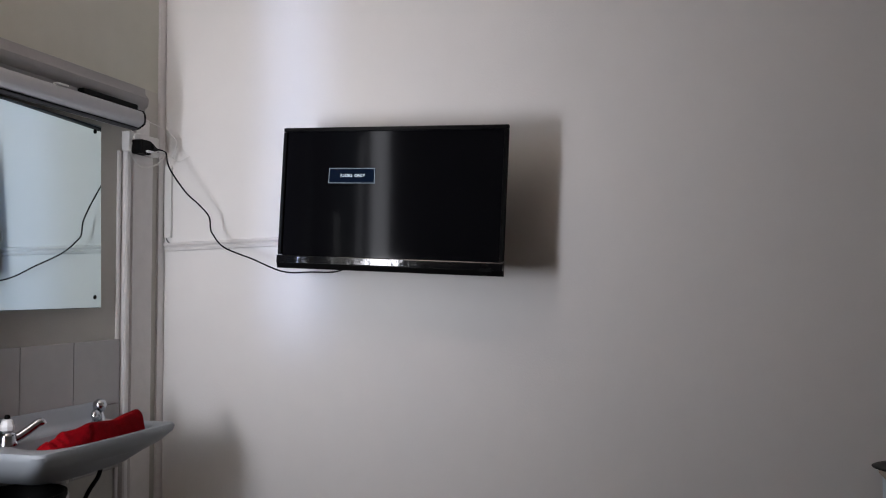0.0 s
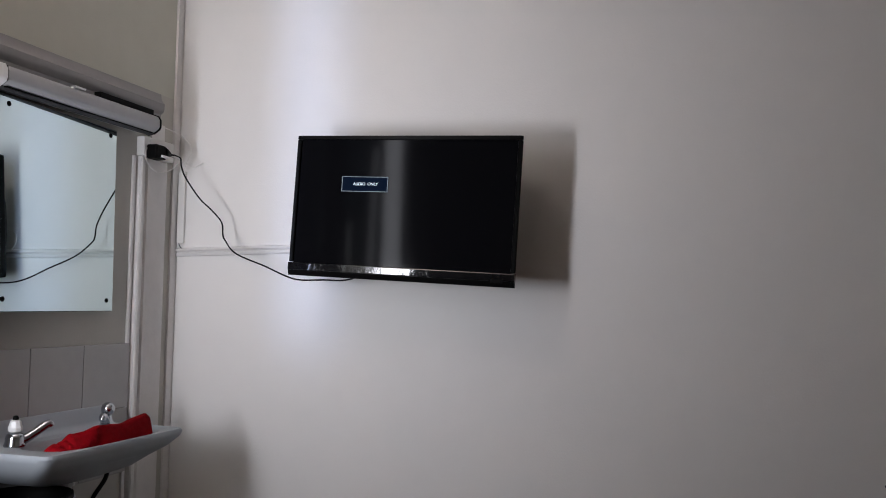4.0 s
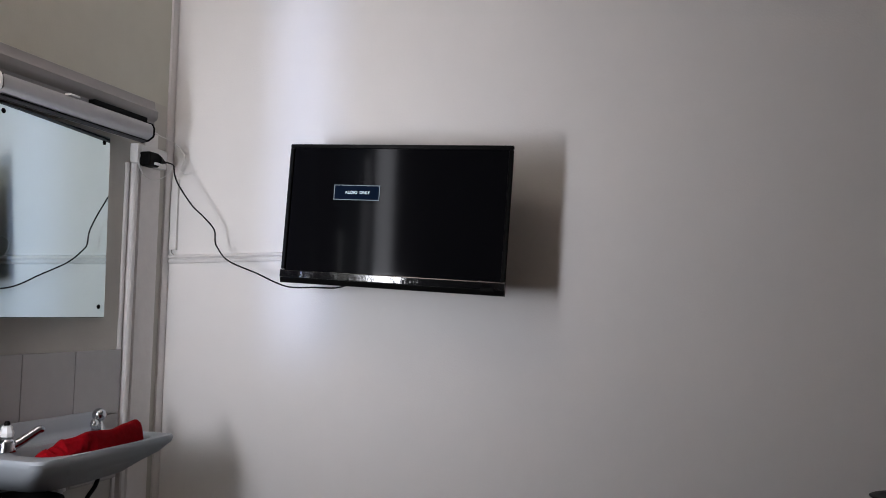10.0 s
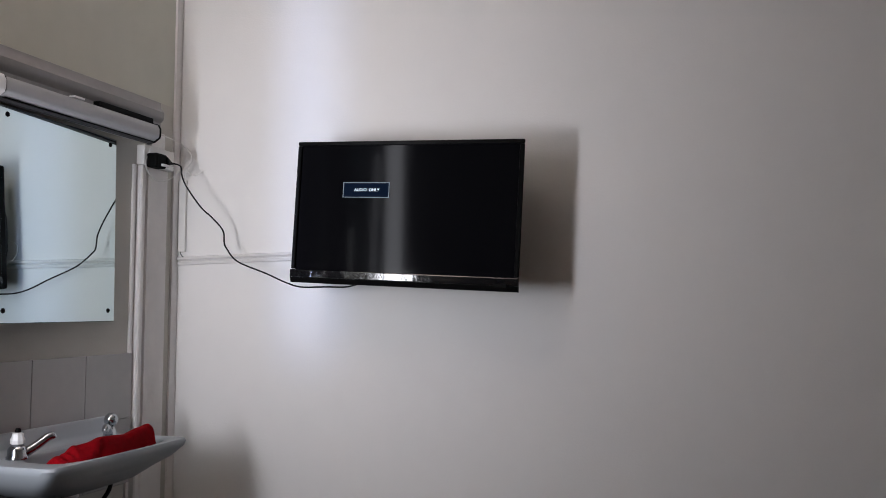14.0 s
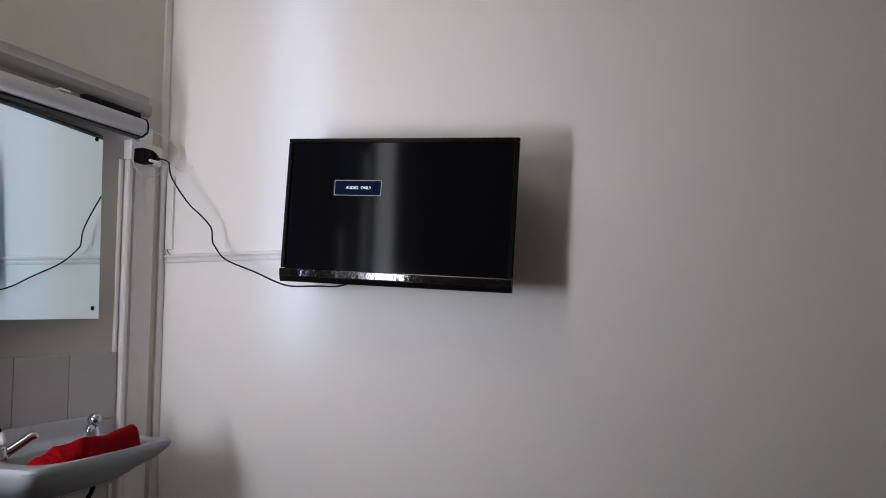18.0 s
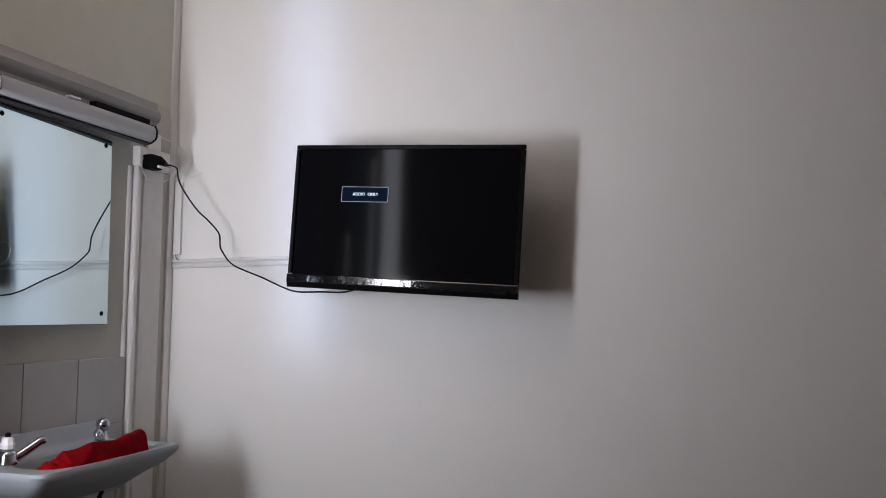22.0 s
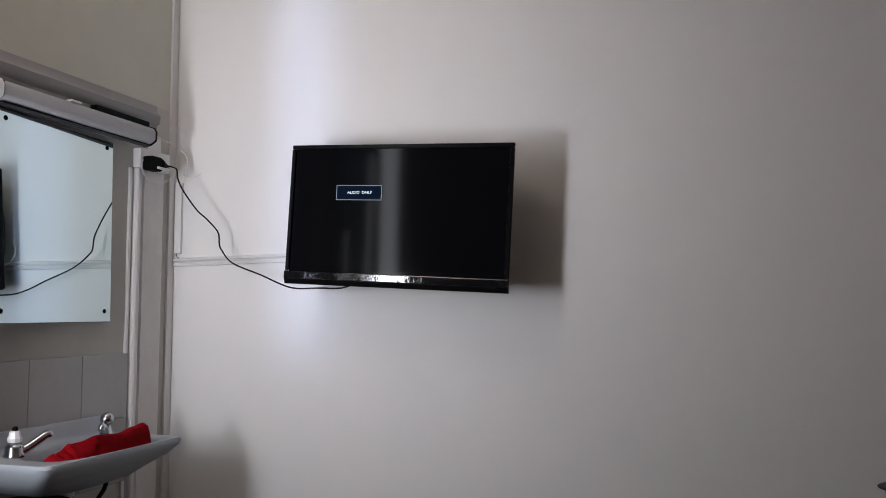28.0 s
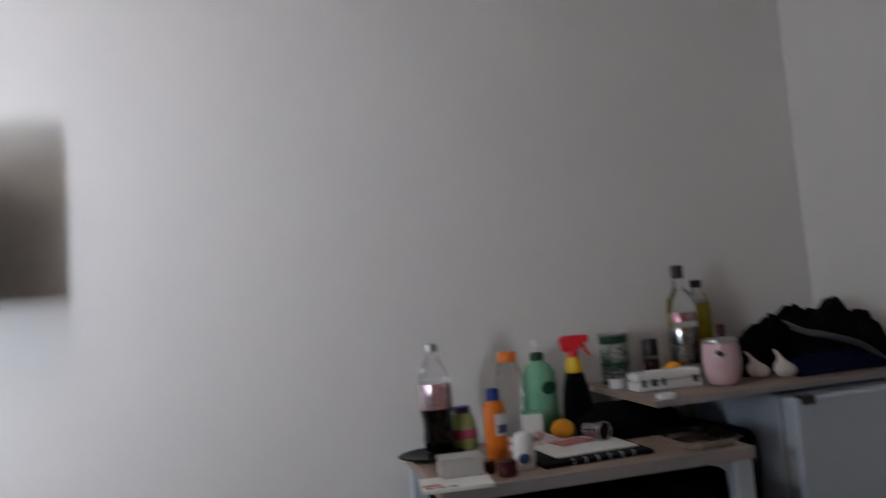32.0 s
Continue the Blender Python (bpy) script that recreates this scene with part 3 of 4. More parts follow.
back = loft([(rounded_ring(0.0, -0.02, 0.340, 0.175, 5), 0.0), (rounded_ring(0.0, -0.02, 0.336, 0.150, 4), 0.022), (rounded_ring(0.0, -0.02, 0.322, 0.125, 3.5), 0.040), (rounded_ring(0.0, -0.02, 0.24, 0.10, 4), 0.050)])
part("back_housing", moved(back, TV @ Matrix.Translation((0, 0.0402, 0)) @ Matrix(((1, 0, 0, 0), (0, 0, 1, 0), (0, 1, 0, 0), (0, 0, 0, 1)))), M_BLACKER, tv, smooth=30)
MX, MZ, MW, MH = -0.122, 0.068, 0.0745, 0.0225      # on-screen message, centre and half size
part("message_box", moved(block(MX - MW, MX + MW, -0.0022, -0.0012, MZ - MH, MZ + MH), TV), M_BOX_GLOW, tv, "dark blue on-screen message box")
for x0, x1, z0, z1 in ((MX - MW, MX + MW, MZ + MH - 0.0016, MZ + MH), (MX - MW, MX + MW, MZ - MH, MZ - MH + 0.0016), (MX - MW, MX - MW + 0.0016, MZ - MH + 0.0017, MZ + MH - 0.0017), (MX + MW - 0.0016, MX + MW, MZ - MH + 0.0017, MZ + MH - 0.0017)):
    part("message_border", moved(block(x0, x1, -0.0032, -0.0023, z0, z1), TV), M_LINE_GLOW, tv)
writing("message_text", "AUDIO  ONLY", 0.0125, TV @ Matrix.Translation((MX + 0.003, -0.0035, MZ)) @ Matrix.Rotation(radians(90), 4, "X"), M_TEXT_GLOW, tv)
mount = tagged(empty("tv_wall_mount", (-0.92, YW, 1.38)), "black steel bracket holding the television to the wall", "bracket")
part("wall_plate", block(-1.02, -0.82, YW - 0.012, YW, 1.29, 1.47, 0.002), M_BLACK, mount)
part("arm", block(-0.94, -0.90, YW - 0.0755, YW - 0.0122, 1.34, 1.42, 0.003), M_BLACK, mount)

lead = tagged(empty("tv_aerial_lead", (-1.20, 2.40, 1.33)), "pale aerial lead curling behind the television", "cable")
part("cord", tube([(-1.205, 2.392, 1.30), (-1.222, 2.412, 1.318), (-1.228, 2.424, 1.345), (-1.218, 2.430, 1.372), (-1.190, 2.420, 1.385), (-1.150, 2.400, 1.380), (-1.120, 2.388, 1.37)], 0.0016, 8), M_WCABLE, lead, smooth=60)

# ---------- basin ----------
basin = tagged(empty("wash_basin", (XL, 1.9, 0.757)), "white ceramic wall-hung wash basin with two chrome taps", "basin")
CY, HY = 1.888, 0.272
CXB, HXB = (XL + 0.0095 - 1.506) / 2, (-1.506 - XL - 0.0095) / 2
R = rounded_ring
bowl = loft([
    (R(CXB - 0.045, CY - 0.02, 0.060, 0.09, 3), 0.652), (R(CXB - 0.04, CY - 0.02, 0.075, 0.13, 3.2), 0.656), (R(CXB - 0.03, CY - 0.015, 0.098, 0.180, 4), 0.668),
    (R(CXB - 0.022, CY - 0.01, HXB - 0.026, HY - 0.055, 6), 0.690), (R(CXB - 0.009, CY - 0.004, HXB - 0.011, HY - 0.022, 8), 0.712), (R(CXB, CY, HXB - 0.001, HY - 0.004, 12), 0.738), (R(CXB, CY, HXB, HY, 14), 0.750),
    (R(CXB, CY, HXB - 0.004, HY - 0.004, 14), 0.7575), (R(CXB + 0.028, CY + 0.01, HXB - 0.044, HY - 0.056, 3.6), 0.7565),
    (R(CXB + 0.028, CY + 0.01, HXB - 0.048, HY - 0.062, 3.4), 0.751), (R(CXB + 0.028, CY + 0.01, HXB - 0.060, HY - 0.088, 3), 0.700),
    (R(CXB + 0.02, CY + 0.01, 0.045, 0.09, 2.5), 0.680), (R(CXB + 0.01, CY, 0.018, 0.02, 2), 0.675)])
part("bowl", bowl, M_CERAMIC, basin, smooth=50)
part("upstand", prism([(XL + 0.0097, 0.745), (XL + 0.052, 0.7572), (XL + 0.036, 0.762), (XL + 0.027, 0.775), (XL + 0.024, 0.806), (XL + 0.018, 0.813), (XL + 0.0097, 0.813)], "y", 1.625, 2.140), M_CERAMIC, basin, "raised ceramic back edge", smooth=40)
part("waste_fitting", lathe([(0, 0.003), (0.016, 0.003), (0.018, 0.0)], (CXB + 0.01, CY, 0.6755), 18), M_CHROME, basin, smooth=50)
part("waste_pipe", tube([(-1.690, 1.880, 0.6515), (-1.690, 1.880, 0.55), (-1.690, 1.880, 0.44), (-1.72, 1.880, 0.40), (XL + 0.001, 1.880, 0.395)], 0.019, 14), M_WHITE, basin, "white plastic waste pipe", 60)
for z, rad in ((0.628, 0.027), (0.585, 0.029)):
    part("pipe_nut", lathe([(0.0192, 0), (rad, 0.001), (rad, 0.016), (rad - 0.003, 0.021), (0.0192, 0.022)], (-1.690, 1.880, z), 12), M_WHITE, basin, smooth=20)


def tap(at, turn, lever):
    """A chrome basin tap; turn: the way the spout points, degrees from the room side."""
    here = Matrix.Translation(at)
    c, s = math.cos(radians(turn)), math.sin(radians(turn))
    if lever:
        t = part("tap", moved(lathe([(0.026, 0), (0.026, 0.004), (0.023, 0.010), (0.0225, 0.022), (0.019, 0.030), (0.011, 0.034), (0, 0.0345)], seg=24), here), M_CHROME, basin, "chrome basin tap", 40)
        reach = ((0.012, 0.010), (0.035, 0.022), (0.060, 0.038), (0.074, 0.047), (0.082, 0.049), (0.086, 0.043))
        grip = part("handle", moved(lathe([(0.010, 0), (0.0165, 0.003), (0.0175, 0.012), (0.014, 0.020), (0.0135, 0.027), (0.009, 0.030), (0, 0.0305)], seg=8), here @ Matrix.Translation((0, 0, 0.0347))), M_WHITE, t, "pale ribbed tap handle", 20)
        part("cap", moved(lathe([(0.007, 0), (0.0075, 0.005), (0.005, 0.010), (0, 0.011)], seg=12), here @ Matrix.Translation((0, 0, 0.0654))), M_BLACKER, grip, "dark cap", 40)
    else:
        t = part("tap", moved(lathe([(0.022, 0), (0.022, 0.004), (0.017, 0.010), (0.016, 0.026), (0.012, 0.034), (0.008, 0.037), (0, 0.0375)], seg=24), here), M_CHROME, basin, "chrome basin tap", 40)
        reach = ((0.010, 0.016), (0.026, 0.028), (0.042, 0.036), (0.052, 0.034), (0.056, 0.026))
        part("handle", moved(lathe([(0.008, 0), (0.016, 0.005), (0.0195, 0.014), (0.0185, 0.024), (0.012, 0.033), (0, 0.037)], seg=24), here @ Matrix.Translation((0, 0, 0.0365)) @ Matrix.Rotation(radians(14), 4, "Y")), M_CHROME, t, "round chrome tap handle", 50)
    line = [(at[0] + c * d, at[1] + s * d, at[2] + h) for d, h in reach]
    part("spout", tube(line, 0.0125, 14, 6, 0.0095), M_CHROME, t, smooth=60)


tap((-1.700, 1.712, 0.7578), 62, True)
tap((-1.716, 2.068, 0.7578), -62, False)

# supply hose under the basin
hose = tagged(empty("black_hose", (XL + 0.05, 1.90, 0.5)), "black flexible hose hanging under the basin", "hose")
part("tube", tube([(-1.610, 1.952, 0.678), (-1.613, 1.945, 0.64), (-1.628, 1.915, 0.59), (-1.68, 1.905, 0.47), (-1.75, 1.935, 0.36), (XL + 0.004, 1.94, 0.34)], 0.006, 10), M_RUBBER, hose, smooth=60)


# Black shape added to hold the deep shade beneath the basin.
under_basin = tagged(empty("under_basin_filler", (-1.655, 1.700, FLOOR)), "black bin-shaped filler for the deep shade under the basin", "bin")
part("body", lathe([(0, 0), (0.085, 0.0), (0.092, 0.006), (0.108, 0.664), (0.112, 0.672), (0.112, 0.684), (0.106, 0.684), (0.098, 0.65), (0.084, 0.02), (0, 0.018)], (-1.655, 1.705, FLOOR), 28), M_BLACKER, under_basin, smooth=40)


def red_cloth():
    bm = bmesh.new()
    n, k = 90, 30
    heights = [(1.690, 0.752), (1.700, 0.766), (1.712, 0.770), (1.722, 0.762), (1.734, 0.774), (1.745, 0.772), (1.753, 0.789), (1.785, 0.793), (1.836, 0.803), (1.870, 0.800), (1.920, 0.797), (1.985, 0.808), (2.018, 0.8125), (2.030, 0.806)]
    grid = []
    for i in range(n + 1):
        y = 1.690 + 0.340 * i / n
        q = next(j for j in range(len(heights) - 1) if y <= heights[j + 1][0] + 1e-6)
        f = (y - heights[q][0]) / (heights[q + 1][0] - heights[q][0])
        f = f * f * (3 - 2 * f)
        top = heights[q][1] * (1 - f) + heights[q + 1][1] * f
        flat = min(max((y - 1.815) / 0.03, 0), 1)      # the folded panel hangs flat, the rest is crumpled
        lean = 0.034 * (1 - flat) * min(max((1.815 - y) / 0.09, 0), 1)
        row = []
        for j in range(k + 1):
            v = j / k
            if v < 0.5:
                w = v / 0.5
                x, z = -1.615 + (0.068 - lean) * w, 0.712 + (top - 0.712) * math.sin(w * math.pi / 2) ** 0.8
            else:
                w = (v - 0.5) / 0.5
                x = -1.547 - lean * (1 - w) + (0.021 - 0.010 * (1 - flat)) * w ** (0.6 + 0.5 * (1 - flat)) + 0.004 * math.sin(w * math.pi) * (1 - flat)
                z = top + (0.752 - top) * w ** 1.3
            fold = (0.0050 - 0.0036 * flat) * noise.noise((y * 24, v * 3, 3.1)) + (0.0022 - 0.0016 * flat) * noise.noise((y * 70, v * 9, 7.7))
            row.append(bm.verts.new((min(x + fold, -1.5245), y + 0.5 * fold, z + fold * (1 - w if v > 0.5 else 1))))
        grid.append(row)
    for a, b in zip(grid, grid[1:]):
        for j in range(k):
            bm.faces.new((a[j], a[j + 1], b[j + 1], b[j]))
    thing = tagged(empty("red_cloth", (-1.58, 1.84, 0.757)), "crumpled red cloth folded against the basin rim", "cloth")
    c = part("fabric", bm, M_RED, thing, smooth=80)
    c.modifiers.new("thick", "SOLIDIFY").thickness = 0.003


red_cloth()

# ---------- table ----------
STAND = Matrix.Translation((-0.0078, -0.0127, -0.1342)) @ Matrix.Scale(1.12, 4)
TZ, TY0, TX0, TX1, TY1, GROUND = 0.746, 1.690, 0.352, 1.004, 2.125, 0.0841
table = tagged(empty("side_table", (0.65, 1.9, GROUND)), "narrow table with a worn wood top and pale painted legs", "table")
part("tabletop", block(TX0, TX1, TY0 + 0.0065, TY1, TZ - 0.024, TZ, 0.003), M_OAK, table)
part("edge_strip", block(TX0, TX1, TY0, TY0 + 0.0062, TZ - 0.025, TZ + 0.0005, 0.001), M_EDGE, table, "pale edge strip")
for x in (TX0 + 0.005, TX1 - 0.045):
    for y in (TY0 + 0.008, TY1 - 0.05):
        part("leg", block(x, x + 0.04, y, y + 0.04, GROUND, TZ - 0.0242, 0.003), M_WHITEWOOD, table)

knee = [(TX1 - 0.0455 - 0.095 + 0.095 * math.sin(a), TZ - 0.0245 - 0.042 + 0.042 * math.cos(a)) for a in [math.pi / 2 * k / 10 for k in range(11)]] + [(TX1 - 0.0455, TZ - 0.0245)]
bm = bmesh.new()
rings = [[bm.verts.new((x, y, z)) for x, z in knee] for y in (TY0 + 0.018, TY0 + 0.034)]
for i in range(len(knee)):
    j = (i + 1) % len(knee)
    bm.faces.new((rings[0][i], rings[0][j], rings[1][j], rings[1][i]))
bm.faces.new(rings[0]), bm.faces.new(rings[1])
part("corner_brace", bm, M_WHITEWOOD, table, "curved painted brace beside the leg")

# ---------- fridge and board ----------
FX0, FX1, FY0, FZ = 1.137, 1.525, 1.738, 0.820
fridge = tagged(empty("bar_fridge", (1.33, 1.97, GROUND)), "small white bar fridge under a wooden board", "fridge")
part("cabinet", block(FX0, FX1, FY0 + 0.067, 2.180, GROUND + 0.03, FZ, 0.006), M_FRIDGE, fridge)
door = part("door", block(FX0, FX1, FY0, FY0 + 0.058, GROUND + 0.05, FZ - 0.002, 0.007, 3), M_FRIDGE, fridge)
part("gasket", block(FX0 + 0.005, FX1 - 0.005, FY0 + 0.0582, FY0 + 0.0668, GROUND + 0.06, FZ - 0.006), M_GREYGASKET, door, "grey rubber seal")
part("hinge_cover", block(FX0 + 0.014, FX0 + 0.046, FY0 - 0.005, FY0 + 0.026, FZ - 0.0165, FZ + 0.003, 0.003), M_BLACK, fridge)
for x in (FX0 + 0.04, FX1 - 0.04):
    for y in (FY0 + 0.09, 2.13):
        part("foot", lathe([(0.018, 0), (0.016, 0.03)], (x, y, GROUND), 14), M_BLACK, fridge)
board = tagged(empty("shelf_board", (1.25, 2.05, FZ)), "worn wood-look board lying across the top of the fridge", "shelf")
BX0, BY0, BZ = 0.838, 1.774, 0.847
part("panel", block(BX0, 1.530, BY0, 2.205, FZ + 0.0125, BZ, 0.002), M_OAK, board)
part("front_edging", block(BX0, 1.530, BY0 - 0.0012, BY0 - 0.0001, FZ + 0.0128, BZ - 0.0005), M_EDGE, board, "grey front edging")
for x, y in ((FX0 + 0.1, 1.95), (FX0 + 0.1, 2.1), (FX1 - 0.1, 1.95), (FX1 - 0.1, 2.1)):
    part("spacer", block(x - 0.015, x + 0.015, y - 0.015, y + 0.015, FZ, FZ + 0.0123), M_GREYGASKET, board)


# ---------- things on the table ----------
def thing(name, at, label, category, group=""):
    return tagged(empty(name, at), label, category, group)


def cola_bottle(x, y, z):
    t = thing("cola_bottle", (x, y, z), "clear plastic cola bottle, half full and dark", "bottle")
    at = (x, y, z)
    part("lower_body", lathe([(0, 0.004), (0.024, 0.0), (0.033, 0.006), (0.036, 0.03), (0.033, 0.055), (0.034, 0.075), (0.0385, 0.098)], at), M_COLA, t, "dark cola in the lower half", 50)
    part("label_band", lathe([(0.0387, 0.0985), (0.0392, 0.105), (0.0392, 0.150), (0.0387, 0.156)], at), M_LABELPINK, t, "silver and pink label", 50)
    part("shoulder", lathe([(0.0385, 0.1565), (0.036, 0.170), (0.027, 0.192), (0.017, 0.211), (0.0125, 0.220), (0.0125, 0.225)], at), M_PET, t, "clear empty shoulder", 50)
    part("neck_ring", lathe([(0.0145, 0.2252), (0.0145, 0.228)], at, 20), M_PET, t)
    part("cap", lathe([(0.0142, 0.2282), (0.0145, 0.232), (0.0140, 0.244), (0.012, 0.246), (0, 0.246)], at, 20), M_STEEL, t, "grey screw cap", 40)


def orange_bottle(x, y, z):
    t = thing("orange_bottle", (x, y, z), "orange plastic bottle with a blue cap and white label", "bottle")
    part("body", lathe([(0, 0), (0.021, 0.0), (0.0245, 0.004), (0.0245, 0.108), (0.022, 0.122), (0.014, 0.130)], (x, y, z), squash=(1, 0.72)), M_ORANGE, t, smooth=45)
    part("cap", lathe([(0.0145, 0.1302), (0.0148, 0.150), (0.012, 0.155), (0, 0.156)], (x, y, z), 20), M_BLUE, t, "dark blue screw cap", 45)
    lab = lathe([(0.0248, 0.055), (0.0250, 0.058), (0.0250, 0.098), (0.0248, 0.101)], (x, y, z), squash=(1, 0.72))
    bmesh.ops.delete(lab, geom=[f for f in lab.faces if not (f.calc_center_median().y < y - 0.004 and -0.006 < f.calc_center_median().x - x < 0.027)], context="FACES")
    part("label", lab, M_WHITE, t, "white paper label", 45)
    bar = lathe([(0.0252, 0.060), (0.0253, 0.078)], (x, y, z), squash=(1, 0.72))
    bmesh.ops.delete(bar, geom=[f for f in bar.faces if not (f.calc_center_median().y < y - 0.006 and 0.002 < f.calc_center_median().x - x < 0.026)], context="FACES")
    part("label_stripe", bar, M_PURPLE, t, "blue-grey stripe on the label", 45)


def sports_bottle(x, y, z):
    t = thing("sports_drink_bottle", (x, y, z), "empty clear sports drink bottle with an orange cap", "bottle")
    part("body", lathe([(0, 0.003), (0.023, 0.0), (0.029, 0.006), (0.030, 0.05), (0.026, 0.062), (0.026, 0.080), (0.030, 0.092), (0.0315, 0.140), (0.028, 0.168), (0.021, 0.186), (0.020, 0.190)], (x, y, z)), M_PET, t, smooth=50)
    part("cap", lathe([(0.0225, 0.1902), (0.0235, 0.193), (0.0230, 0.210), (0.020, 0.214), (0, 0.214)], (x, y, z), 24), M_ORANGE, t, "orange ribbed cap", 45)


def soap_bottle(x, y, z):
    t = thing("soap_pump_bottle", (x, y, z), "green pump bottle of liquid soap with an oval label", "bottle")
    part("body", lathe([(0, 0), (0.038, 0.0), (0.043, 0.006), (0.044, 0.11), (0.042, 0.148), (0.032, 0.170), (0.018, 0.180), (0.016, 0.184)], (x, y, z), squash=(1, 0.6)), M_GREEN, t, smooth=45)
    part("collar", lathe([(0.017, 0.1842), (0.017, 0.200), (0.010, 0.204)], (x, y, z), 20), M_DKGREEN, t)
    part("pump_stem", lathe([(0.005, 0.2042), (0.005, 0.219)], (x, y, z), 12), M_WHITE, t)
    part("pump_head", moved(block(-0.036, 0.011, -0.008, 0.008, 0.2192, 0.233, 0.004), Matrix.Translation((x, y, z)) @ Matrix.Rotation(radians(80), 4, "Z")), M_WHITE, t, "pale pump spout")
    part("label", moved(lathe([(0, 0.0012), (0.020, 0.001), (0.021, 0)], seg=28, squash=(1.0, 0.75)), Matrix.Translation((x + 0.016, y - 0.0255, z + 0.118)) @ Matrix.Rotation(radians(12), 4, "Z") @ Matrix.Rotation(radians(90), 4, "X")), M_DKGREEN, t, "dark green oval label")


def spray_bottle(x, y, z):
    t = thing("spray_bottle", (x, y, z), "black trigger spray bottle with yellow collar and red head", "spray bottle")
    part("body", lathe([(0, 0), (0.033, 0.0), (0.036, 0.006), (0.036, 0.070), (0.031, 0.110), (0.024, 0.140), (0.0205, 0.150)], (x, y, z), squash=(1, 0.65)), M_BLACKER, t, smooth=45)
    part("collar", lathe([(0.0207, 0.1502), (0.0215, 0.155), (0.018, 0.175), (0.0145, 0.186)], (x, y, z)), M_YELLOW, t, "yellow collar", 45)
    part("neck", lathe([(0.0135, 0.1862), (0.0135, 0.200)], (x, y, z), 18), M_REDPL, t)
    m = Matrix.Translation((x, y, z)) @ Matrix.Rotation(radians(-8), 4, "Z")
    head = prism([(-0.024, 0.2002), (0.014, 0.2002), (0.020, 0.214), (0.040, 0.220), (0.040, 0.236), (-0.020, 0.238), (-0.030, 0.228)], "y", -0.011, 0.011)
    bmesh.ops.bevel(head, geom=head.edges[:], offset=0.002, segments=2, affect="EDGES")
    part("spray_head", moved(head, m), M_REDPL, t, "red trigger head")
    trig = prism([(0.021, 0.214), (0.028, 0.2185), (0.037, 0.198), (0.046, 0.186), (0.042, 0.184), (0.031, 0.194)], "y", -0.006, 0.006)
    part("trigger", moved(trig, m), M_REDPL, t)


def jar(x, y, z):
    t = thing("food_jar", (x, y, z), "small green jar with a pink label and purple lid", "jar")
    part("body", lathe([(0, 0), (0.028, 0.0), (0.031, 0.004), (0.032, 0.025), (0.030, 0.060), (0.024, 0.078), (0.0185, 0.084)], (x, y, z)), M_LIME, t, smooth=45)
    part("label", lathe([(0.0323, 0.026), (0.0327, 0.027), (0.0318, 0.046), (0.0313, 0.047)], (x, y, z)), M_PINKLBL, t, "pink paper label", 45)
    part("lid", lathe([(0.0195, 0.0842), (0.0200, 0.087), (0.0195, 0.098), (0, 0.099)], (x, y, z), 24), M_PURPLE, t, "purple screw lid", 45)


def roll_on(x, y, z):
    t = thing("roll_on_bottle", (x, y, z), "squat white roll-on bottle with a blue mark", "bottle")
    part("body", lathe([(0, 0), (0.018, 0.0), (0.0215, 0.004), (0.0225, 0.030), (0.0215, 0.042)], (x, y, z), squash=(1, 0.8)), M_WHITE, t, smooth=45)
    part("cap", lathe([(0.0213, 0.0422), (0.0210, 0.060), (0.017, 0.071), (0.008, 0.075), (0, 0.0755)], (x, y, z), squash=(1, 0.8)), M_WHITE, t, smooth=45)
    part("mark", moved(lathe([(0.006, 0), (0.006, 0.0012), (0.0115, 0.0012), (0.0120, 0)], seg=20, squash=(1, 0.85)), Matrix.Translation((x - 0.0055, y - 0.0174, z + 0.024)) @ Matrix.Rotation(radians(-16), 4, "Z") @ Matrix.Rotation(radians(90), 4, "X")), M_BLUEINK, t, "blue printed mark")


cola_bottle(0.424, 2.050, TZ + 0.0083)
orange_bottle(0.520, 1.893, TZ)
sports_bottle(0.613, 2.085, TZ)
soap_bottle(0.690, 2.095, TZ)
spray_bottle(0.766, 2.050, TZ)
jar(0.490, 2.085, TZ)
roll_on(0.545, 1.780, TZ)

# dark shapes added for the blackness under the board and under the table
dark_heap = thing("under_board_filler", (0.87, 2.02, TZ), "dark heap added for the black space under the board", "cloth")
rb = bmesh.new()
bmesh.ops.create_grid(rb, x_segments=30, y_segments=16, size=0.5)
for v in rb.verts:
    k = max(0.0, 1 - (abs(2 * v.co.x) ** 3 + abs(2 * v.co.y) ** 3)) ** 0.4
    v.co = Vector((0.870 + v.co.x * 0.265, 2.020 + v.co.y * 0.195, TZ + 0.0005 + 0.082 * k * (0.85 + 0.2 * noise.noise((v.co.x * 4, v.co.y * 4, 5.0)))))
part("fabric", rb, M_BAG, dark_heap, smooth=70)
# Added block that keeps the shaded void below the tabletop black.
case = thing("under_table_filler", (0.66, 1.9, GROUND), "black box shape added for the dark void under the table", "suitcase")
part("shell", block(0.385, 0.935, 1.705, 2.06, GROUND + 0.03, 0.690, 0.025, 3), M_BAG, case)
for x in (0.43, 0.89):
    for y in (1.75, 2.02):
        part("wheel", moved(lathe([(0, -0.012), (0.024, -0.012), (0.0265, -0.008), (0.0265, 0.008), (0.024, 0.012), (0, 0.012)], seg=18), Matrix.Translation((x, y, GROUND + 0.0265)) @ Matrix.Rotation(radians(90), 4, "Y")), M_BLACK, case)
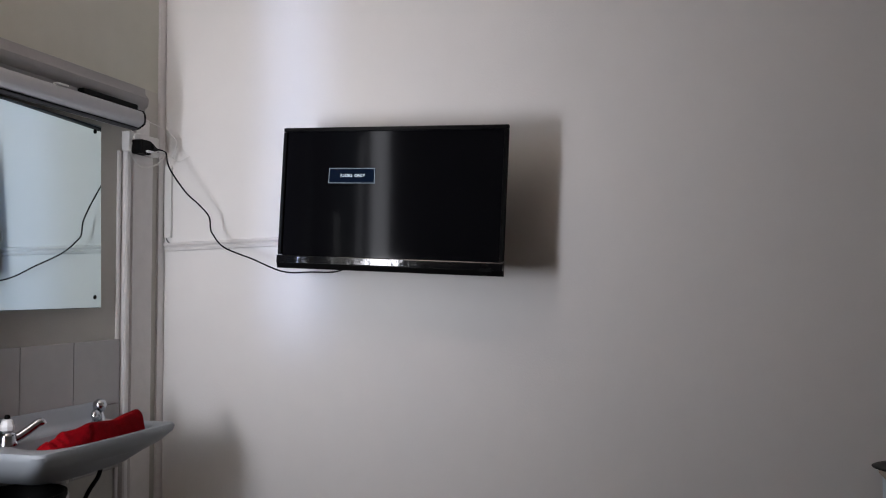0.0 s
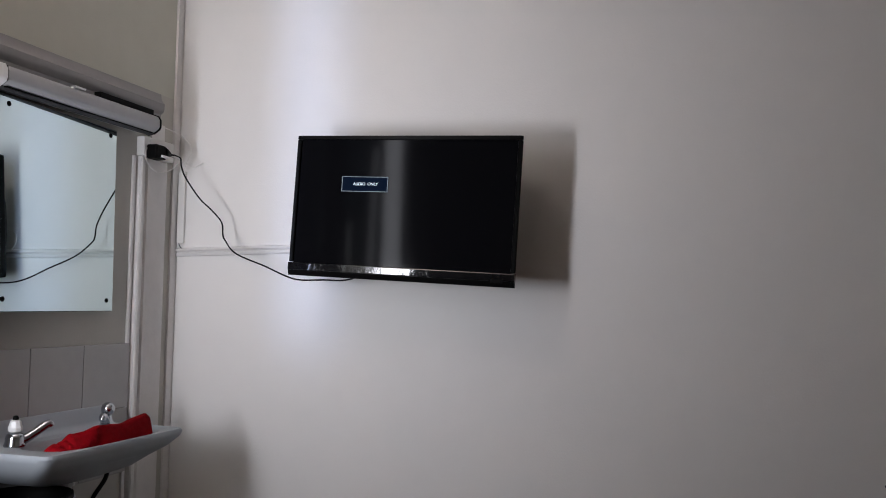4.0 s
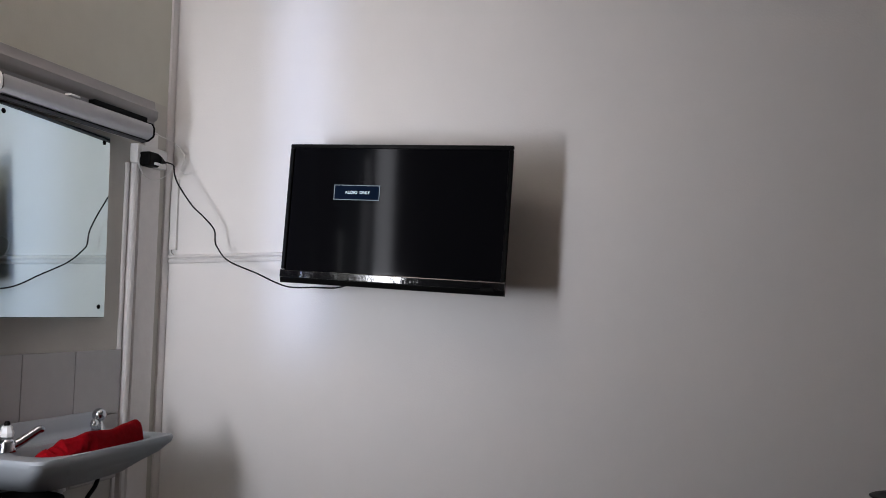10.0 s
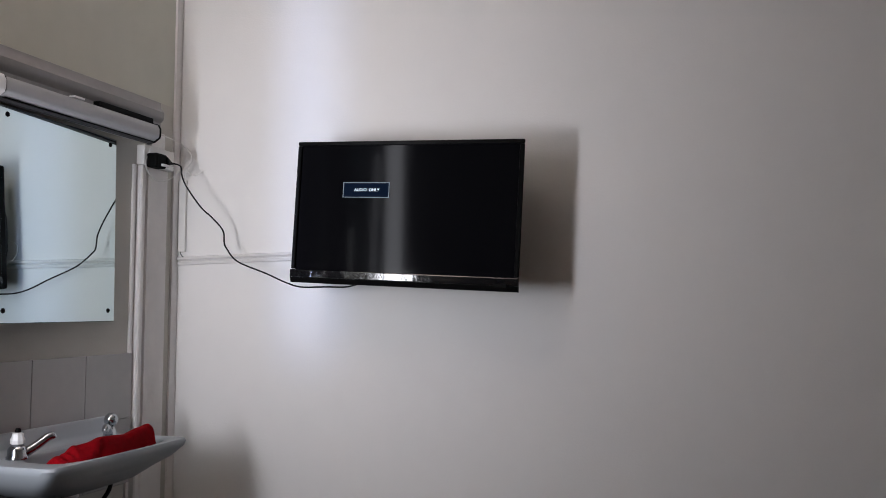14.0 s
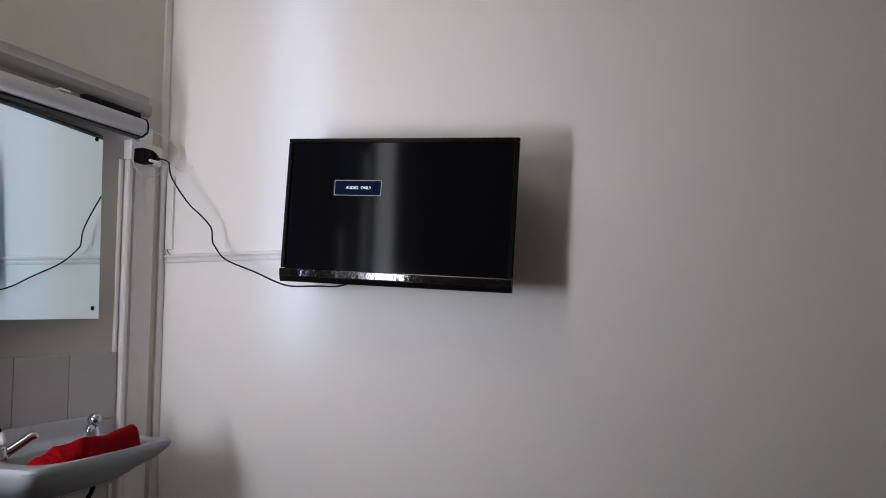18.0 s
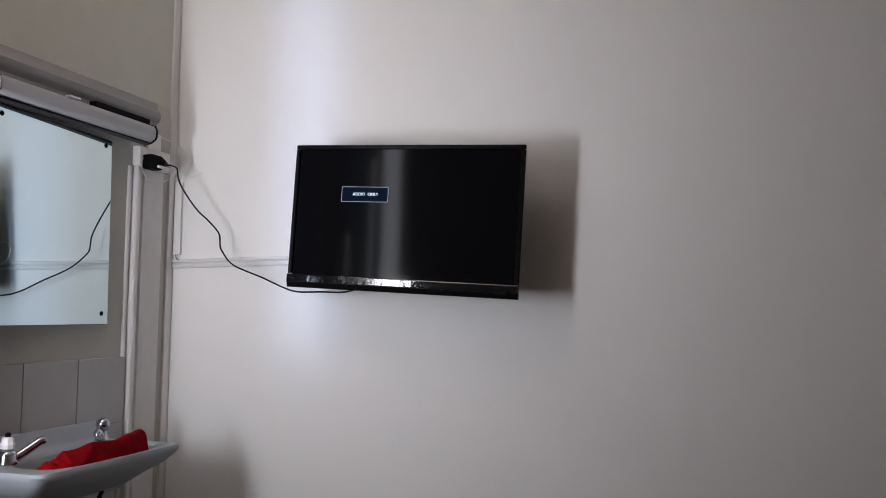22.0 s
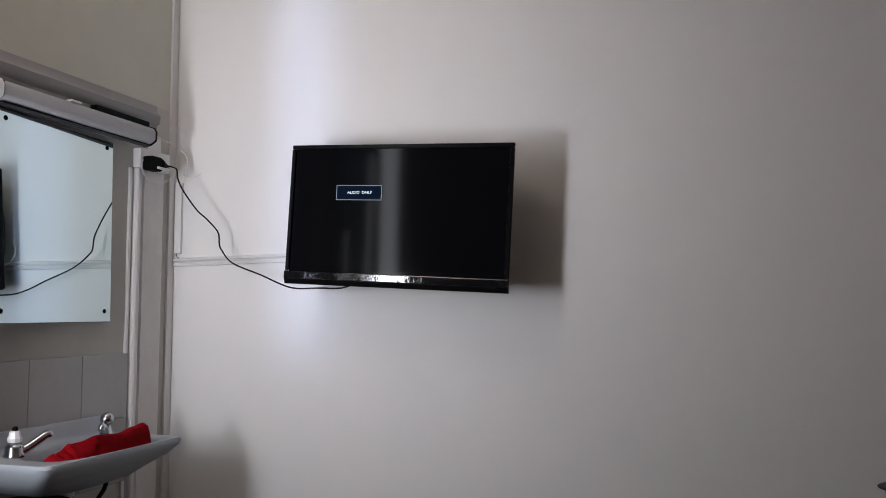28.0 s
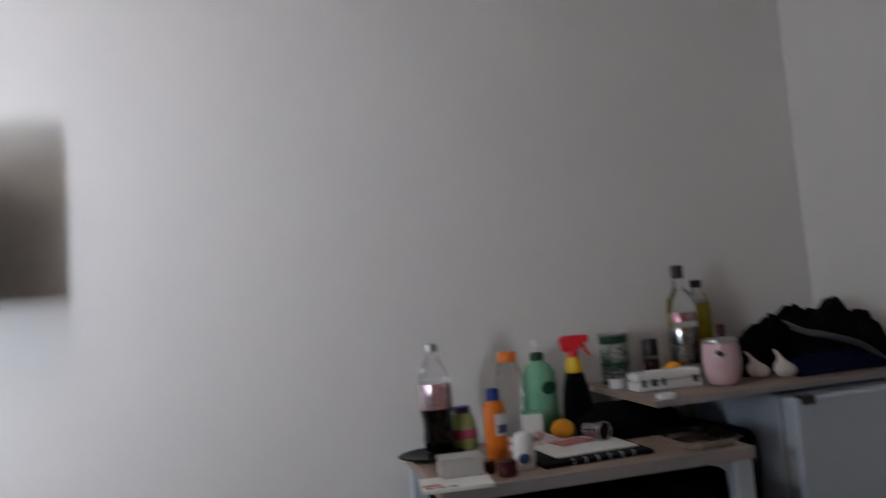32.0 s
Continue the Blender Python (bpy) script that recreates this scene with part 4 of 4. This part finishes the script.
part("handle", tube([(0.58, 1.70, 0.45), (0.58, 1.685, 0.45), (0.66, 1.682, 0.45), (0.74, 1.685, 0.45), (0.74, 1.70, 0.45)], 0.008, 8), M_BLACK, case)

# tall black rounded block in the gap between table and fridge
gap_block = thing("black_gap_block", (1.085, 2.03, GROUND), "tall black rounded block between table and fridge", "bag")
hb = block(1.030, 1.132, 1.880, 2.195, GROUND, 0.738, 0.030, 4)
bmesh.ops.subdivide_edges(hb, edges=hb.edges[:], cuts=3, use_grid_fill=True)
for v in hb.verts:
    v.co.x += 0.006 * noise.noise(v.co * 9) * (1 if v.co.x < 1.08 else 0)
    v.co.z -= 0.02 * max(0.0, v.co.y - 1.9) if v.co.z > 0.6 else 0.0
part("shell", hb, M_BAG, gap_block, smooth=60)

# black tray under the cola bottle
tray = thing("black_tray", (0.40, 2.09, TZ), "flat black oval tray under the cola bottle", "tray")
part("dish", loft([(rounded_ring(0.398, 2.032, 0.052, 0.058, 2), TZ), (rounded_ring(0.398, 2.030, 0.074, 0.078, 1.8), TZ + 0.007), (rounded_ring(0.398, 2.030, 0.075, 0.079, 1.8), TZ + 0.009),
                   (rounded_ring(0.398, 2.030, 0.073, 0.077, 1.8), TZ + 0.0100), (rounded_ring(0.398, 2.032, 0.056, 0.062, 2), TZ + 0.0081)]), M_SATIN, tray, smooth=50)

# beige box on a white booklet
booklet = thing("white_booklet", (0.385, 1.735, TZ), "white printed booklet lying on the table edge", "booklet")
mb = Matrix.Translation((0.388, 1.724, TZ)) @ Matrix.Rotation(radians(-6), 4, "Z")
part("paper", moved(block(-0.068, 0.068, -0.048, 0.055, 0, 0.008, 0.001), mb), M_PAPER, booklet)
for k in range(3):
    part("print_bar", moved(block(-0.060 + 0.022 * k, -0.045 + 0.022 * k, -0.041, -0.034, 0.0082, 0.0088), mb), M_INK, booklet)
part("cover_stripe", moved(block(-0.066, -0.030, -0.026, -0.008, 0.0082, 0.0088), mb), M_PINKCARD, booklet, "red printed stripe")
box = thing("card_box", (0.412, 1.80, TZ + 0.008), "small beige cardboard box on the booklet", "box")
mx = Matrix.Translation((0.412, 1.785, TZ + 0.0083)) @ Matrix.Rotation(radians(-5), 4, "Z")
part("carton", moved(block(-0.043, 0.043, -0.035, 0.030, 0, 0.034, 0.002), mx), M_BEIGE, box)
part("lid_flap", moved(block(-0.044, 0.044, -0.036, 0.031, 0.0342, 0.0365, 0.001), mx), M_BEIGE, box)

# small maroon jars
for x, y, r, h in ((0.497, 1.742, 0.019, 0.030), (0.470, 1.790, 0.016, 0.026)):
    t = thing("maroon_pot", (x, y, TZ), "tiny dark maroon glass pot with a lid", "pot", "maroon pots")
    part("pot", lathe([(0, 0), (r * 0.85, 0), (r, 0.004), (r, h * 0.6), (r * 0.9, h * 0.68)], (x, y, TZ), 20), M_MAROON, t, smooth=45)
    part("lid", lathe([(r * 0.98, h * 0.69), (r * 1.0, h * 0.75), (r * 0.96, h), (0, h)], (x, y, TZ), 20), M_MAROON, t, smooth=45)

def hoop(radius, wire):
    """A closed wire ring round the z axis."""
    bm = bmesh.new()
    rows = [[bm.verts.new(((radius + wire * math.cos(b)) * math.cos(a), (radius + wire * math.cos(b)) * math.sin(a), wire * math.sin(b))) for b in [math.tau * j / 6 for j in range(6)]] for a in [math.tau * k / 24 for k in range(24)]]
    for k in range(24):
        for j in range(6):
            bm.faces.new((rows[k][j], rows[(k + 1) % 24][j], rows[(k + 1) % 24][(j + 1) % 6], rows[k][(j + 1) % 6]))
    return bm


# ring binder with papers
binder = thing("ring_binder", (0.69, 1.85, TZ), "black spiral-bound folder with loose white sheets on it", "binder")
mr = Matrix.Translation((0.690, 1.855, TZ)) @ Matrix.Rotation(radians(1), 4, "Z")
part("cover", moved(block(-0.118, 0.120, -0.108, 0.120, 0, 0.009, 0.002), mr), M_BLACKER, binder)
part("notepad", moved(block(-0.080, 0.105, -0.062, 0.115, 0.0092, 0.0128, 0.0006), mr @ Matrix.Rotation(radians(3), 4, "Z")), M_PAPER, binder, "stack of white sheets")
# The rings are white so that their colour carries the metal's glint.
for k in range(6):
    part("ring", moved(hoop(0.0062, 0.0008), mr @ Matrix.Translation((-0.055 + 0.026 * k, -0.104, 0.0075)) @ Matrix.Rotation(radians(90), 4, "Y")), M_WHITE, binder, "binding ring, coloured white for its metal glint")
card = thing("pink_card", (0.70, 1.93, TZ + 0.017), "pink and red printed cards on the white sheets", "card")
part("card", moved(block(-0.040, 0.042, -0.026, 0.028, 0, 0.002), Matrix.Translation((0.694, 1.915, TZ + 0.0135)) @ Matrix.Rotation(radians(14), 4, "Z")), M_PINKCARD, card)
card = thing("snack_wrapper", (0.655, 2.02, TZ), "crumpled pink and white snack wrapper", "wrapper")
wr = bmesh.new()
bmesh.ops.create_grid(wr, x_segments=34, y_segments=26, size=0.5)
for v in wr.verts:
    u, q = v.co.x, v.co.y
    crease = abs(noise.noise((u * 5, q * 5, 1.0))) + 0.5 * abs(noise.noise((u * 12, q * 12, 4.0)))
    v.co = Vector((0.618 + u * 0.140 + 0.012 * noise.noise((q * 4, u * 4, 7.0)), 1.990 + q * 0.100 + 0.012 * noise.noise((u * 4, q * 4, 9.0)), TZ + 0.0015 + 0.048 * crease * (1 - abs(u) * 0.9)))
w = part("foil", wr, M_WRAP, card, smooth=25)
w.modifiers.new("thick", "SOLIDIFY").thickness = 0.001
pot = thing("white_card_box", (0.655, 2.03, TZ), "small white carton with a plain front", "box")
part("carton", moved(block(-0.023, 0.023, -0.014, 0.014, 0, 0.066, 0.002), Matrix.Translation((0.649, 2.048, TZ)) @ Matrix.Rotation(radians(-8), 4, "Z")), M_PAPER, pot)
part("top_band", moved(block(-0.0235, 0.0235, -0.0145, 0.0145, 0.0662, 0.071, 0.001), Matrix.Translation((0.649, 2.048, TZ)) @ Matrix.Rotation(radians(-8), 4, "Z")), M_GREEN, pot, "pale green top band")


def fruit(x, y, z, r, label):
    t = thing("orange", (x, y, z), label, "fruit")
    prof = [(r * math.sin(a) * (1 - 0.04 * math.cos(2 * a)), r * (1 - math.cos(a)) * 0.95) for a in [math.pi * k / 16 for k in range(17)]]
    prof[0], prof[-1] = (0, prof[0][1]), (0, prof[-1][1])
    part("peel", lathe(prof, (x, y, z), 28), M_PEEL, t, smooth=80)
    part("stalk", lathe([(0.003, 0), (0.002, 0.002), (0, 0.0025)], (x, y, z + r * 1.895), 8), M_DKGREEN, t)


fruit(0.712, 2.015, TZ, 0.0265, "ripe orange resting on the table")
tubeobj = thing("metal_cup", (0.752, 1.905, TZ + 0.0128), "small silvery cup lying on its side on the sheets", "cup")
mc = Matrix.Translation((0.752, 1.905, TZ + 0.0128 + 0.0208)) @ Matrix.Rotation(radians(25), 4, "Z") @ Matrix.Rotation(radians(90), 4, "X")
part("cup", moved(lathe([(0, -0.030), (0.016, -0.030), (0.0195, 0.0218)], seg=24), mc), M_SILVERLBL, tubeobj, smooth=40)
part("inside", moved(lathe([(0, 0.0219), (0.0192, 0.0219), (0.0192, 0.0221), (0, 0.0221)], seg=24), mc), M_BLACKER, tubeobj, "dark inside of the cup")
part("rim", moved(hoop(0.0200, 0.0013), mc @ Matrix.Translation((0, 0, 0.0225))), M_STEEL, tubeobj, "bright steel rim")
clear = thing("clear_plastic_tray", (0.932, 1.79, TZ), "shallow clear plastic food tray on the table", "tray")
part("tray", loft([(rounded_ring(0.932, 1.790, 0.055, 0.075, 5), TZ), (rounded_ring(0.932, 1.790, 0.064, 0.086, 5), TZ + 0.018), (rounded_ring(0.932, 1.790, 0.068, 0.090, 5), TZ + 0.019),
                   (rounded_ring(0.932, 1.790, 0.062, 0.084, 5), TZ + 0.0175), (rounded_ring(0.932, 1.790, 0.053, 0.073, 5), TZ + 0.002)]), M_PET, clear, smooth=40)

# ---------- things on the board ----------
tin = thing("patterned_tin", (0.905, 2.13, BZ), "tall green and grey patterned tin against the wall", "tin")
for name, z0, z1, mat in (("foot_band", 0.0, 0.010, M_DKGREEN), ("lower_band", 0.0102, 0.044, M_CAMO), ("middle_ring", 0.0442, 0.054, M_DKGREEN), ("upper_band", 0.0542, 0.100, M_CAMO), ("shoulder_band", 0.1002, 0.118, M_DKGREEN)):
    r = 0.0362 if mat is M_DKGREEN else 0.0350
    part(name, lathe([(0, z0), (r - 0.001, z0), (r, z0 + 0.001), (r, z1 - 0.001), (r - 0.001, z1), (0, z1)], (0.905, 2.130, BZ)), mat, tin, smooth=45)
part("rim", lathe([(0.0352, 0.1182), (0.0368, 0.120), (0.0368, 0.125), (0.035, 0.126), (0.034, 0.122), (0, 0.122)], (0.905, 2.130, BZ)), M_STEEL, tin, smooth=45)
small = thing("white_pot", (0.868, 2.035, BZ), "small white pot with a pale green band", "pot")
part("pot", lathe([(0, 0), (0.018, 0), (0.021, 0.003), (0.021, 0.024)], (0.868, 2.035, BZ), 22), M_WHITE, small, smooth=45)
part("lid", lathe([(0.022, 0.0242), (0.022, 0.033), (0, 0.034)], (0.868, 2.035, BZ), 22), M_SILVERLBL, small, smooth=45)
small = thing("black_pot", (0.905, 2.02, BZ), "tiny black pot between the white packs", "pot")
part("pot", lathe([(0, 0), (0.014, 0), (0.0145, 0.018), (0, 0.019)], (0.905, 2.020, BZ), 18), M_BLACK, small, smooth=45)
pack = thing("egg_carton", (0.945, 1.95, BZ), "white printed carton lying flat on the board", "carton")
me_ = Matrix.Translation((0.945, 1.945, BZ)) @ Matrix.Rotation(radians(-4), 4, "Z")
part("carton", moved(block(-0.078, 0.078, -0.030, 0.035, 0, 0.020, 0.003), me_), M_PAPER, pack)
part("lid", moved(block(-0.078, 0.078, -0.030, 0.035, 0.0202, 0.040, 0.006), me_), M_PAPER, pack)
for k, (u, wd) in enumerate(((-0.065, 0.008), (-0.043, 0.014), (-0.018, 0.008), (0.056, 0.012))):
    part("print_bar", moved(block(u, u + wd, -0.0309, -0.0302, 0.010, 0.026), me_), M_INK, pack)
lid = thing("jar_lid", (0.874, 1.798, BZ), "loose white plastic lid near the board edge", "lid")
part("lid", lathe([(0, 0.010), (0.019, 0.010), (0.021, 0.008), (0.021, 0), (0.0195, 0), (0.0195, 0.007), (0, 0.008)], (0.874, 1.798, BZ), 24), M_WHITE, lid, smooth=45)
mill = thing("spice_jar", (1.003, 2.13, BZ), "small glass spice jar with a dark lid", "jar")
part("jar", lathe([(0, 0), (0.018, 0), (0.020, 0.003), (0.020, 0.050), (0.017, 0.058)], (1.003, 2.130, BZ), 22), M_GLASS, mill, smooth=45)
part("contents", lathe([(0, 0.003), (0.0185, 0.003), (0.0185, 0.048), (0, 0.049)], (1.003, 2.130, BZ), 20), M_MAROON, mill, "dark spice inside")
part("lid", lathe([(0.0195, 0.0582), (0.0205, 0.062), (0.0200, 0.096), (0.017, 0.100), (0, 0.100)], (1.003, 2.130, BZ), 22), M_BLACK, mill, "black grinder lid", 45)
fruit(1.038, 2.085, BZ, 0.022, "small mandarin on the wooden board")


def spirit_bottle(x, y, z):
    t = thing("spirit_bottle", (x, y, z), "tall clear spirit bottle with silver label and black cap", "bottle")
    part("body", lathe([(0, 0.006), (0.020, 0.004), (0.034, 0.0), (0.037, 0.004), (0.037, 0.165), (0.033, 0.190), (0.020, 0.212), (0.0135, 0.225), (0.013, 0.245)], (x, y, z)), M_GLASS, t, smooth=45)
    lab = lathe([(0.0373, 0.030), (0.0375, 0.031), (0.0375, 0.120), (0.0373, 0.121)], (x, y, z))
    bmesh.ops.delete(lab, geom=[f for f in lab.faces if f.calc_center_median().x > x + 0.022], context="FACES")
    part("label", lab, M_SILVERLBL, t, "dark silver wrap label", 45)
    lab = lathe([(0.0373, 0.136), (0.0374, 0.160)], (x, y, z))
    bmesh.ops.delete(lab, geom=[f for f in lab.faces if f.calc_center_median().y > y - 0.012], context="FACES")
    part("neck_label", lab, M_LABELPINK, t, "pale pink upper label", 45)
    part("cap", lathe([(0.0145, 0.2452), (0.0150, 0.250), (0.0148, 0.276), (0.012, 0.279), (0, 0.279)], (x, y, z), 22), M_BLACK, t, "black screw cap", 45)


def oil_bottle(x, y, z):
    t = thing("oil_bottle", (x, y, z), "clear bottle of yellow cooking oil with black cap", "bottle")
    part("body", lathe([(0, 0.004), (0.028, 0.0), (0.032, 0.004), (0.032, 0.120), (0.033, 0.150), (0.031, 0.178)], (x, y, z)), M_OIL, t, "yellow oil", 45)
    part("shoulder", lathe([(0.0308, 0.1782), (0.024, 0.196), (0.015, 0.208), (0.0125, 0.216)], (x, y, z)), M_PET, t, smooth=45)
    part("cap", lathe([(0.0150, 0.2162), (0.0155, 0.220), (0.0150, 0.236), (0, 0.237)], (x, y, z), 22), M_BLACK, t, "black cap", 45)


spirit_bottle(1.095, 2.120, BZ)
oil_bottle(1.165, 2.163, BZ)
sauce = thing("sauce_bottle", (1.172, 2.075, BZ), "small dark sauce bottle with a maroon cap", "bottle")
part("body", lathe([(0, 0), (0.020, 0), (0.022, 0.004), (0.022, 0.070), (0.010, 0.092), (0.009, 0.100)], (1.172, 2.075, BZ), 20), M_MAROON, sauce, smooth=45)
part("cap", lathe([(0.0105, 0.1002), (0.0108, 0.120), (0, 0.121)], (1.172, 2.075, BZ), 18), M_MAROON, sauce, smooth=45)


def tumbler(x, y, z):
    t = thing("pink_tumbler", (x, y, z), "pale pink insulated tumbler with a dark steel lid", "tumbler")
    part("body", lathe([(0, 0), (0.026, 0.0), (0.033, 0.006), (0.040, 0.030), (0.0425, 0.055), (0.041, 0.080), (0.0385, 0.094)], (x, y, z), 32), M_PINK, t, smooth=45)
    part("lid", lathe([(0.0388, 0.0942), (0.0395, 0.097), (0.0385, 0.103), (0.033, 0.105), (0, 0.105)], (x, y, z), 32), M_STEEL, t, "dark steel lid", 45)
    part("mark", moved(block(-0.010, 0.008, -0.001, 0.001, -0.006, 0.004), Matrix.Translation((x - 0.022, y - 0.0365, z + 0.074)) @ Matrix.Rotation(radians(-30), 4, "Z") @ Matrix.Rotation(radians(35), 4, "Y")), M_INK, t, "small dark printed mark")


tumbler(1.058, 1.880, BZ)


def garlic(x, y, z, lean):
    t = thing("garlic_bulb", (x, y, z), "whole white garlic bulb with its papery stem", "garlic", "garlic bulbs")
    seg, bm = 30, bmesh.new()
    prof = [(0.004, 0.0), (0.016, 0.003), (0.022, 0.011), (0.023, 0.020), (0.018, 0.030), (0.009, 0.038), (0.005, 0.048), (0.003, 0.064)]
    rings = []
    for r, h in prof:
        rings.append([bm.verts.new((x + lean * h * h * 6 + r * (1 + 0.09 * abs(math.sin(3.5 * a))) * math.cos(a), y + r * (1 + 0.09 * abs(math.sin(3.5 * a))) * math.sin(a), z + h))
                      for a in [2 * math.pi * k / seg for k in range(seg)]])
    for a, b in zip(rings, rings[1:]):
        for k in range(seg):
            bm.faces.new((a[k], a[(k + 1) % seg], b[(k + 1) % seg], b[k]))
    bm.faces.new(rings[0]), bm.faces.new(rings[-1])
    part("bulb", bm, M_GARLIC, t, smooth=60)


garlic(1.164, 1.905, BZ, -1.2)
garlic(1.210, 1.872, BZ, -0.9)


def heap(name, label, category, x0, x1, y0, y1, top, material, seed, rough=1.0):
    """A slumped soft bag or garment."""
    bm = bmesh.new()
    n = 44
    grid = []
    for i in range(n + 1):
        row = []
        for j in range(n + 1):
            u, v = i / n * 2 - 1, j / n * 2 - 1
            k = max(0.0, 1 - (abs(u) ** 2.6 + abs(v) ** 2.6))
            h = top * k ** 0.42 * (0.80 + rough * 0.35 * noise.noise((u * 1.6 + seed, v * 1.6, seed * 1.7))) + rough * 0.012 * k ** 0.5 * noise.noise((u * 6, v * 6 + seed, 2.0))
            cx, cy = (x0 + x1) / 2 + u * (x1 - x0) / 2, (y0 + y1) / 2 + v * (y1 - y0) / 2
            row.append(bm.verts.new((cx, cy, BZ + 0.0005 + max(0, h))))
        grid.append(row)
    for a, b in zip(grid, grid[1:]):
        for j in range(n):
            bm.faces.new((a[j], a[j + 1], b[j + 1], b[j]))
    t = thing(name, ((x0 + x1) / 2, (y0 + y1) / 2, BZ), label, category)
    part("fabric", bm, material, t, smooth=70)
    return t


heap("black_pouch", "small slumped black cloth pouch behind the garlic", "pouch", 1.145, 1.325, 1.94, 2.06, 0.125, M_BAG, 1.3)
bag = heap("black_bag", "large slumped black nylon bag on the board", "bag", 1.27, 1.527, 1.91, 2.19, 0.182, M_BAG, 4.2)
part("strap", tube([(1.300, 2.000, BZ + 0.112), (1.308, 1.930, BZ + 0.092), (1.331, 1.885, BZ + 0.083), (1.392, 1.862, BZ + 0.060), (1.422, 1.853, BZ + 0.040), (1.451, 1.845, BZ + 0.012)], 0.0085, 8), M_BAGGREY, bag, "charcoal shoulder strap", 60)
part("handle", tube([(1.262, 1.950, BZ + 0.080), (1.246, 1.955, BZ + 0.118), (1.240, 1.960, BZ + 0.136), (1.252, 1.965, BZ + 0.132), (1.285, 1.970, BZ + 0.105), (1.33, 1.980, BZ + 0.085)], 0.006, 8), M_BAG, bag, smooth=60)
heap("black_jacket", "black jacket bundled against the wall on the board", "jacket", 1.385, 1.529, 1.865, 2.10, 0.150, M_BAG, 11.4)
heap("navy_garment", "folded navy cloth under the black bag", "cloth", 1.22, 1.51, 1.83, 1.95, 0.050, M_NAVY, 7.9, 0.7)
